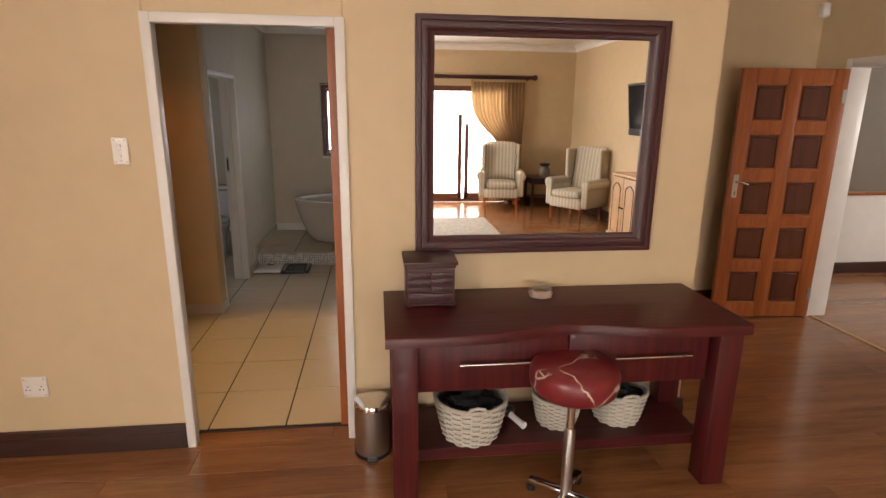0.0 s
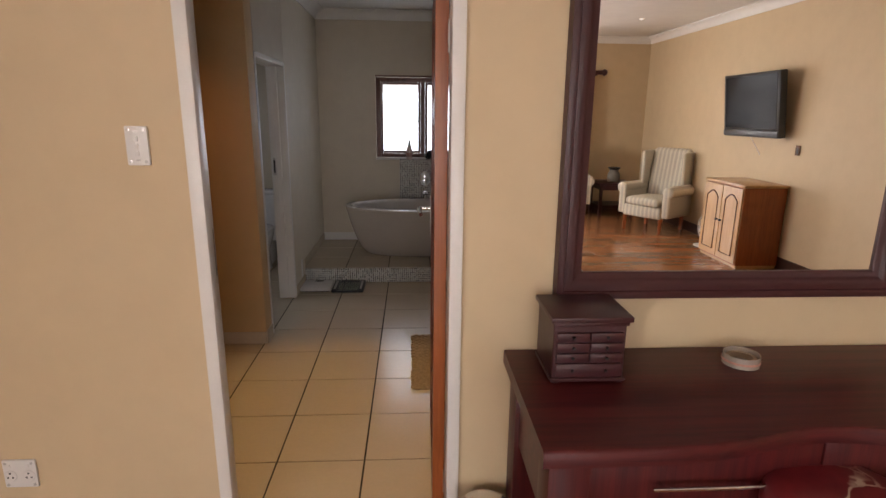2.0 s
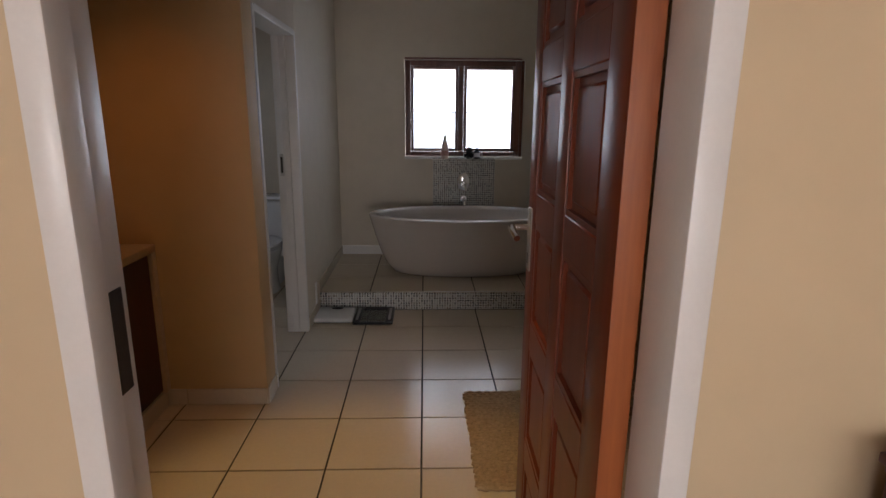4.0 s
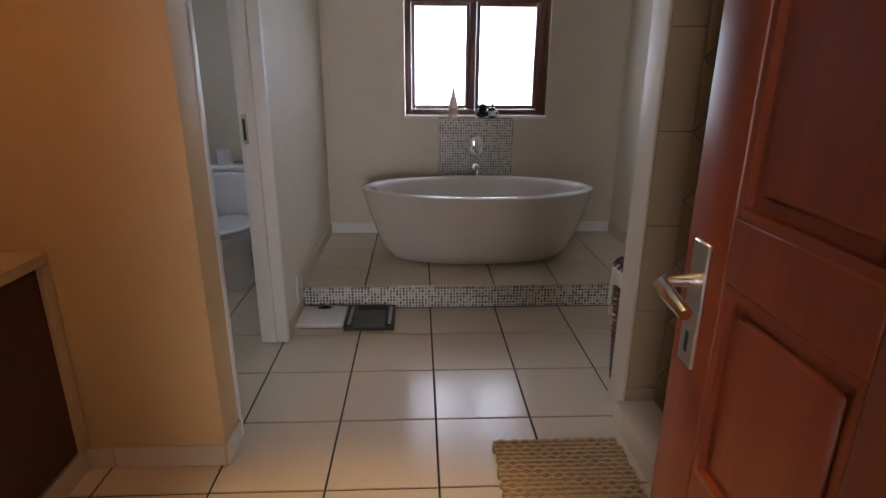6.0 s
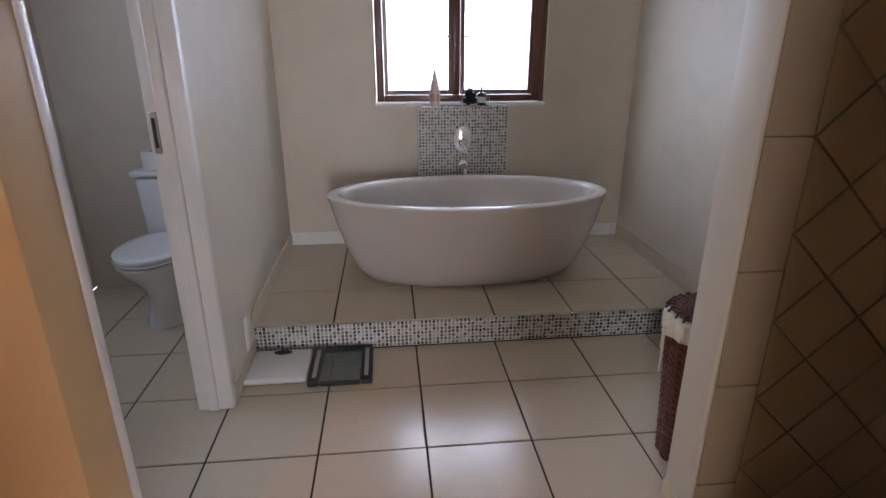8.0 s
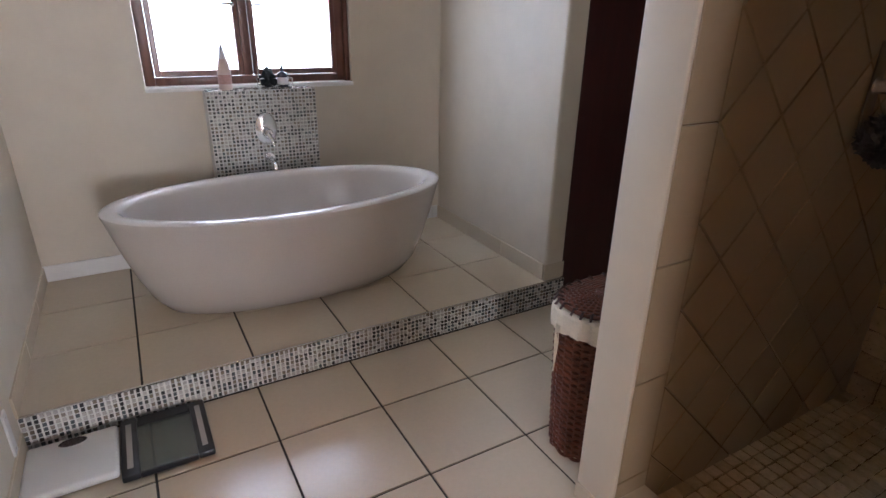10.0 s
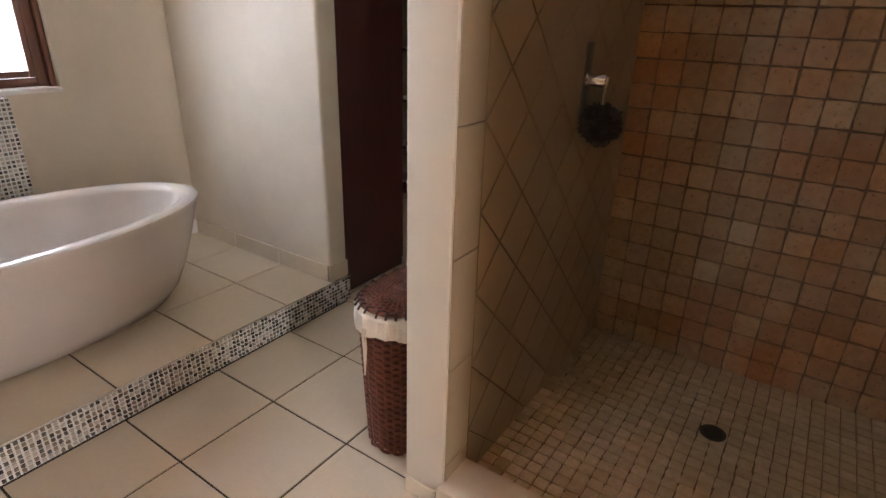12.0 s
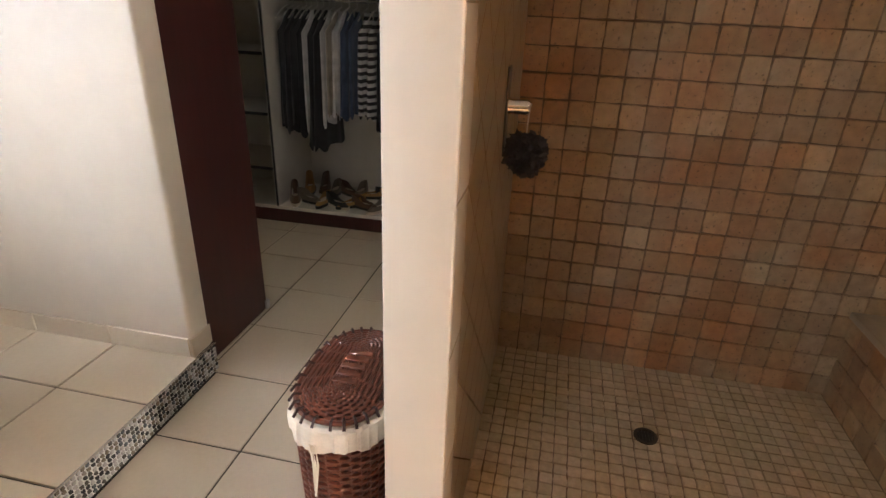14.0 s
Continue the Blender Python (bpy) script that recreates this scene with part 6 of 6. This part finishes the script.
sk = structure("baseboard_tiles", boxes((LW - 0.002, LW + 0.002, 5.76, 5.77, 0.01, 0.05)), GROUT, "cream tiled bathroom skirting", "baseboard")
P1 = PLAT_Z + 0.001
run_tiles(sk, "skirting_tile", FLOORTILE, (-2.45, 4.745), (LW, 4.745), 0.002, 0.088, 0.4, (0, -1), start=0.03)
run_tiles(sk, "skirting_tile", FLOORTILE, (LW, 4.738), (LW, 4.905), 0.002, 0.088, 0.4, (1, 0))
run_tiles(sk, "skirting_tile", FLOORTILE, (LW, 5.75), (LW, 6.15), 0.002, 0.088, 0.4, (1, 0))
run_tiles(sk, "skirting_tile", FLOORTILE, (LW, 6.15), (LW, 7.342), P1, P1 + 0.082, 0.4, (1, 0))
run_tiles(sk, "skirting_tile", GLOSS, (LW, BATH_N), (SP0, BATH_N), P1, P1 + 0.085, 0.4, (0, -1))
run_tiles(sk, "skirting_tile", GLOSS, (SP1, BATH_N), (RW, BATH_N), P1, P1 + 0.085, 0.4, (0, -1))
run_tiles(sk, "skirting_tile", FLOORTILE, (RW, 6.186), (RW, 7.342), P1, P1 + 0.088, 0.384, (-1, 0))
run_tiles(sk, "skirting_tile", FLOORTILE, (RW - 0.008, 6.176), (1.13, 6.176), P1, P1 + 0.088, 0.4, (0, -1), 0.006)
run_tiles(sk, "skirting_tile", FLOORTILE, (0.268, 4.977), (0.268, 5.10), 0.002, 0.06, 0.4, (-1, 0))
run_tiles(kerb, "kerb_tile", FLOORTILE, (0.252, WALL_N + 0.01), (0.252, 4.967), 0.002, 0.09, 0.4, (-1, 0), start=0.1)
for k in range(5):
    y0, y1 = max(WALL_N + 0.01, 4.967 - 0.4 * (k + 1)), 4.967 - 0.4 * k
    w, d = 0.165, round(y1 - y0 - 0.005, 3)
    piece("kerb_tile", (w, d, "top"), lambda: slab(w, d, 0.010, 0.002), FLOORTILE, kerb, pose(0.3265, (y0 + y1) / 2, 0.089))


def clip(poly, axis, limit, keep_above):
    """Cut a flat polygon by a line parallel to an axis."""
    out = []
    for k in range(len(poly)):
        p, q = poly[k - 1], poly[k]
        ip, iq = (p[axis] >= limit) == keep_above, (q[axis] >= limit) == keep_above
        if ip != iq:
            f = (limit - p[axis]) / (q[axis] - p[axis])
            out.append((p[0] + f * (q[0] - p[0]), p[1] + f * (q[1] - p[1])))
        if iq:
            out.append(q)
    return out


def flat_tile(poly, h, gap):
    """A tile of any outline, shrunk by the joint, its face towards +z."""
    cx, cy = sum(p[0] for p in poly) / len(poly), sum(p[1] for p in poly) / len(poly)
    span = max(math.hypot(p[0] - cx, p[1] - cy) for p in poly)
    bm = bmesh.new()
    lo, hi = [], []
    for x, y in poly:
        k = 1 - gap * 1.5 / span
        k2 = 1 - (gap * 1.5 + 0.002) / span
        lo.append(bm.verts.new(((x - cx) * k, (y - cy) * k, 0)))
        hi.append(bm.verts.new(((x - cx) * k2, (y - cy) * k2, h)))
    n = len(poly)
    for k in range(n):
        bm.faces.new((lo[k], lo[(k + 1) % n], hi[(k + 1) % n], hi[k]))
    bm.faces.new(hi)
    bmesh.ops.recalc_face_normals(bm, faces=bm.faces[:])
    return bm, cx, cy


# diagonal tiles and border tiles on the shower side of the partition
part("tile_bed", boxes((0.286, 1.622, 4.964, 4.9705, 0.002, CEIL - 0.1)), GROUT_L, wall_partition, "dark tile joints")
face = Matrix(((1, 0, 0, 0), (0, 0, -1, 4.964), (0, 1, 0, 0), (0, 0, 0, 1)))
z = 1.198 - 4 * 0.346
while z < 2.3:
    a_, b3 = max(0.012, z), z + 0.346
    if b3 - a_ > 0.02:
        w, h = 0.125, round(b3 - a_ - 0.005, 3)
        piece("border_tile", (w, h), lambda: slab(w, h, 0.007, 0.0015), WALLTILE, wall_partition, face @ pose(0.345, (a_ + b3) / 2, 0))
    z += 0.346
D = 0.2465
for i in range(-1, 12):
    for j in range(-12, 14):
        cx = 0.4095 + i * D / 2
        cz = 1.198 + j * D + (D / 2 if i % 2 == 0 else 0)
        poly = [(cx - D / 2, cz), (cx, cz - D / 2), (cx + D / 2, cz), (cx, cz + D / 2)]
        for axis, lim, above in ((0, 0.4095, True), (0, 1.621, False), (1, 0.012, True), (1, 2.3, False)):
            if poly:
                poly = clip(poly, axis, lim, above)
        if len(poly) < 3:
            continue
        ar = abs(sum(poly[k - 1][0] * poly[k][1] - poly[k][0] * poly[k - 1][1] for k in range(len(poly)))) / 2
        if ar < 0.0008:
            continue
        bm, px, pz = flat_tile(poly, 0.007, 0.0024)
        ob = new("diagonal_tile", mesh_of("diagonal_tile", bm, WALLTILE, False))
        ob.parent = wall_partition
        ob.matrix_basis = face @ pose(px, pz, 0)


def rough_block(w, h, t, seed):
    """A tumbled stone tile with an uneven outline and worn edges, face towards +z."""
    r = random.Random(seed)
    bm = bmesh.new()
    lo, mi, hi = [], [], []
    for x, y in ((-1, -1), (0, -1), (1, -1), (1, 0), (1, 1), (0, 1), (-1, 1), (-1, 0)):
        jx, jy = r.uniform(-0.0018, 0.0018), r.uniform(-0.0018, 0.0018)
        k = 0.96 if x and y else 1.0
        px, py = x * w / 2 * k + jx, y * h / 2 * k + jy
        lo.append(bm.verts.new((px, py, 0)))
        mi.append(bm.verts.new((px, py, t * 0.6)))
        hi.append(bm.verts.new((px * 0.96, py * 0.96, t + r.uniform(-0.0008, 0.0008))))
    for a_, b3 in ((lo, mi), (mi, hi)):
        for k in range(8):
            bm.faces.new((a_[k], a_[(k + 1) % 8], b3[(k + 1) % 8], b3[k]))
    bm.faces.new(hi)
    return bm


def field(parent, name, place, u0, u1, v0, v1, pitch, joint, t, mat, mat_joined, near, limit=300, jitter=0.0010, kinds=6):
    """A field of small pieces: the nearest as objects of their own, the rest joined into one part."""
    cells = []
    nu, nv = round((u1 - u0) / pitch), round((v1 - v0) / pitch)
    for i in range(nu):
        for j in range(nv):
            cells.append((u0 + (i + 0.5) * (u1 - u0) / nu, v0 + (j + 0.5) * (v1 - v0) / nv))
    cells.sort(key=lambda c: (c[0] - near[0]) ** 2 + (c[1] - near[1]) ** 2)
    rng = random.Random(len(cells))
    size = pitch - joint
    verts, faces = [], []
    for k, (u, v) in enumerate(cells):
        m = place @ pose(u + rng.uniform(-jitter, jitter), v + rng.uniform(-jitter, jitter), rng.uniform(-jitter, 0) * 0.8, 0, 0, rng.uniform(-1, 1) * jitter * 600)
        q = rng.randrange(kinds)
        if k < limit:
            piece(name, (size, q), lambda: rough_block(size, size, t, q), mat, parent, m)
        else:
            s = size / 2
            base = len(verts)
            for zz, e in ((0, 1.0), (t, 0.94)):
                for x, y in ((-1, -1), (1, -1), (1, 1), (-1, 1)):
                    verts.append(m @ Vector((x * s * e, y * s * e, zz)))
            faces += [(base + 4, base + 5, base + 6, base + 7)] + [(base + a_, base + (a_ + 1) % 4, base + 4 + (a_ + 1) % 4, base + 4 + a_) for a_ in range(4)]
    if verts:
        me = bpy.data.meshes.new(name + "_field")
        me.from_pydata(verts, [], faces)
        me.materials.append(mat_joined)
        ob = new(name + "_field", me)
        ob.parent = parent
        tagged(ob, kind="stuff")


STONE_FACE = Matrix(((0, 0, -1, 1.623), (-1, 0, 0, 0), (0, 1, 0, 0), (0, 0, 0, 1)))     # u = -y, v = z
field(wall_shower, "stone_tile", STONE_FACE, -4.960, -(WALL_N + 0.012), 0.012, 2.30, 0.1, 0.0035, 0.011, STONE, STONE_J, (-4.25, 0.75))
BENCH_FACE = Matrix(((-1, 0, 0, 0), (0, 0, 1, 3.502), (0, 1, 0, 0), (0, 0, 0, 1)))
field(bench, "stone_tile", BENCH_FACE, -1.613, -0.41, 0.012, 0.405, 0.1, 0.0045, 0.010, STONE, STONE_J, (-1.5, 0.2))
field(shower_floor, "mosaic_tile", pose(0, 0, 0.008), 0.408, 1.621, 3.512, 4.964, 0.05, 0.0032, 0.008, SHFLOOR, SHFLOOR_J, (1.02, 4.6))
STEP_FACE = Matrix(((1, 0, 0, 0), (0, 0, -1, PLAT_Y + 0.0065), (0, 1, 0, 0), (0, 0, 0, 1)))
field(platform, "mosaic_tile", STEP_FACE, LW, 1.128, 0.002, PLAT_Z - 0.006, 0.0195, 0.0072, 0.006, MOSAIC, MOSAIC_J, (0.1, 0.06), jitter=0.0003)
SPLASH_FACE = Matrix(((1, 0, 0, 0), (0, 0, -1, SPY + 0.004), (0, 1, 0, 0), (0, 0, 0, 1)))
field(splash, "mosaic_tile", SPLASH_FACE, SP0 + 0.003, SP1 - 0.003, PLAT_Z + 0.3, SPZ - 0.004, 0.0195, 0.0072, 0.005, MOSAIC, MOSAIC_J, (-0.17, 0.95), jitter=0.0003)
field(splash, "ledge_tile", pose(0, 0, SPZ - 0.004), SP0 + 0.003, SP1 - 0.003, SPY + 0.004, BATH_N - 0.004, 0.0200, 0.0050, 0.004, MOSAIC, MOSAIC_J, (-0.17, 7.25), jitter=0.0003)

# laminate boards along x
rng = random.Random(77)


def boards(x0, x1, y0, y1):
    w, length = 0.19, 1.28
    y, r = y0, 0
    while y < y1 - 0.01:
        b3 = min(y1, y + w)
        s = x0 - rng.uniform(0.1, length - 0.1)
        while s < x1 - 0.01:
            a_, e = max(x0, s), min(x1, s + length)
            if e - a_ > 0.02:
                lw, ld = round(e - a_ - 0.0012, 3), round(b3 - y - 0.0012, 3)
                piece("board", (lw, ld), lambda: slab(lw, ld, 0.012, 0.0008), LAMINATE, floor_bedroom, pose((a_ + e) / 2, (y + b3) / 2, -0.012 + rng.uniform(-0.0002, 0.0002)))
            s += length
        y += w
        r += 1


boards(BED_W, BED_E, BACK_Y, WALL_S)
boards(DO0, DO1, WALL_S, 2.968)
boards(AW, BED_E, WALL_S, 4.62)
boards(BED_E, 6.6, 1.6, 5.4)
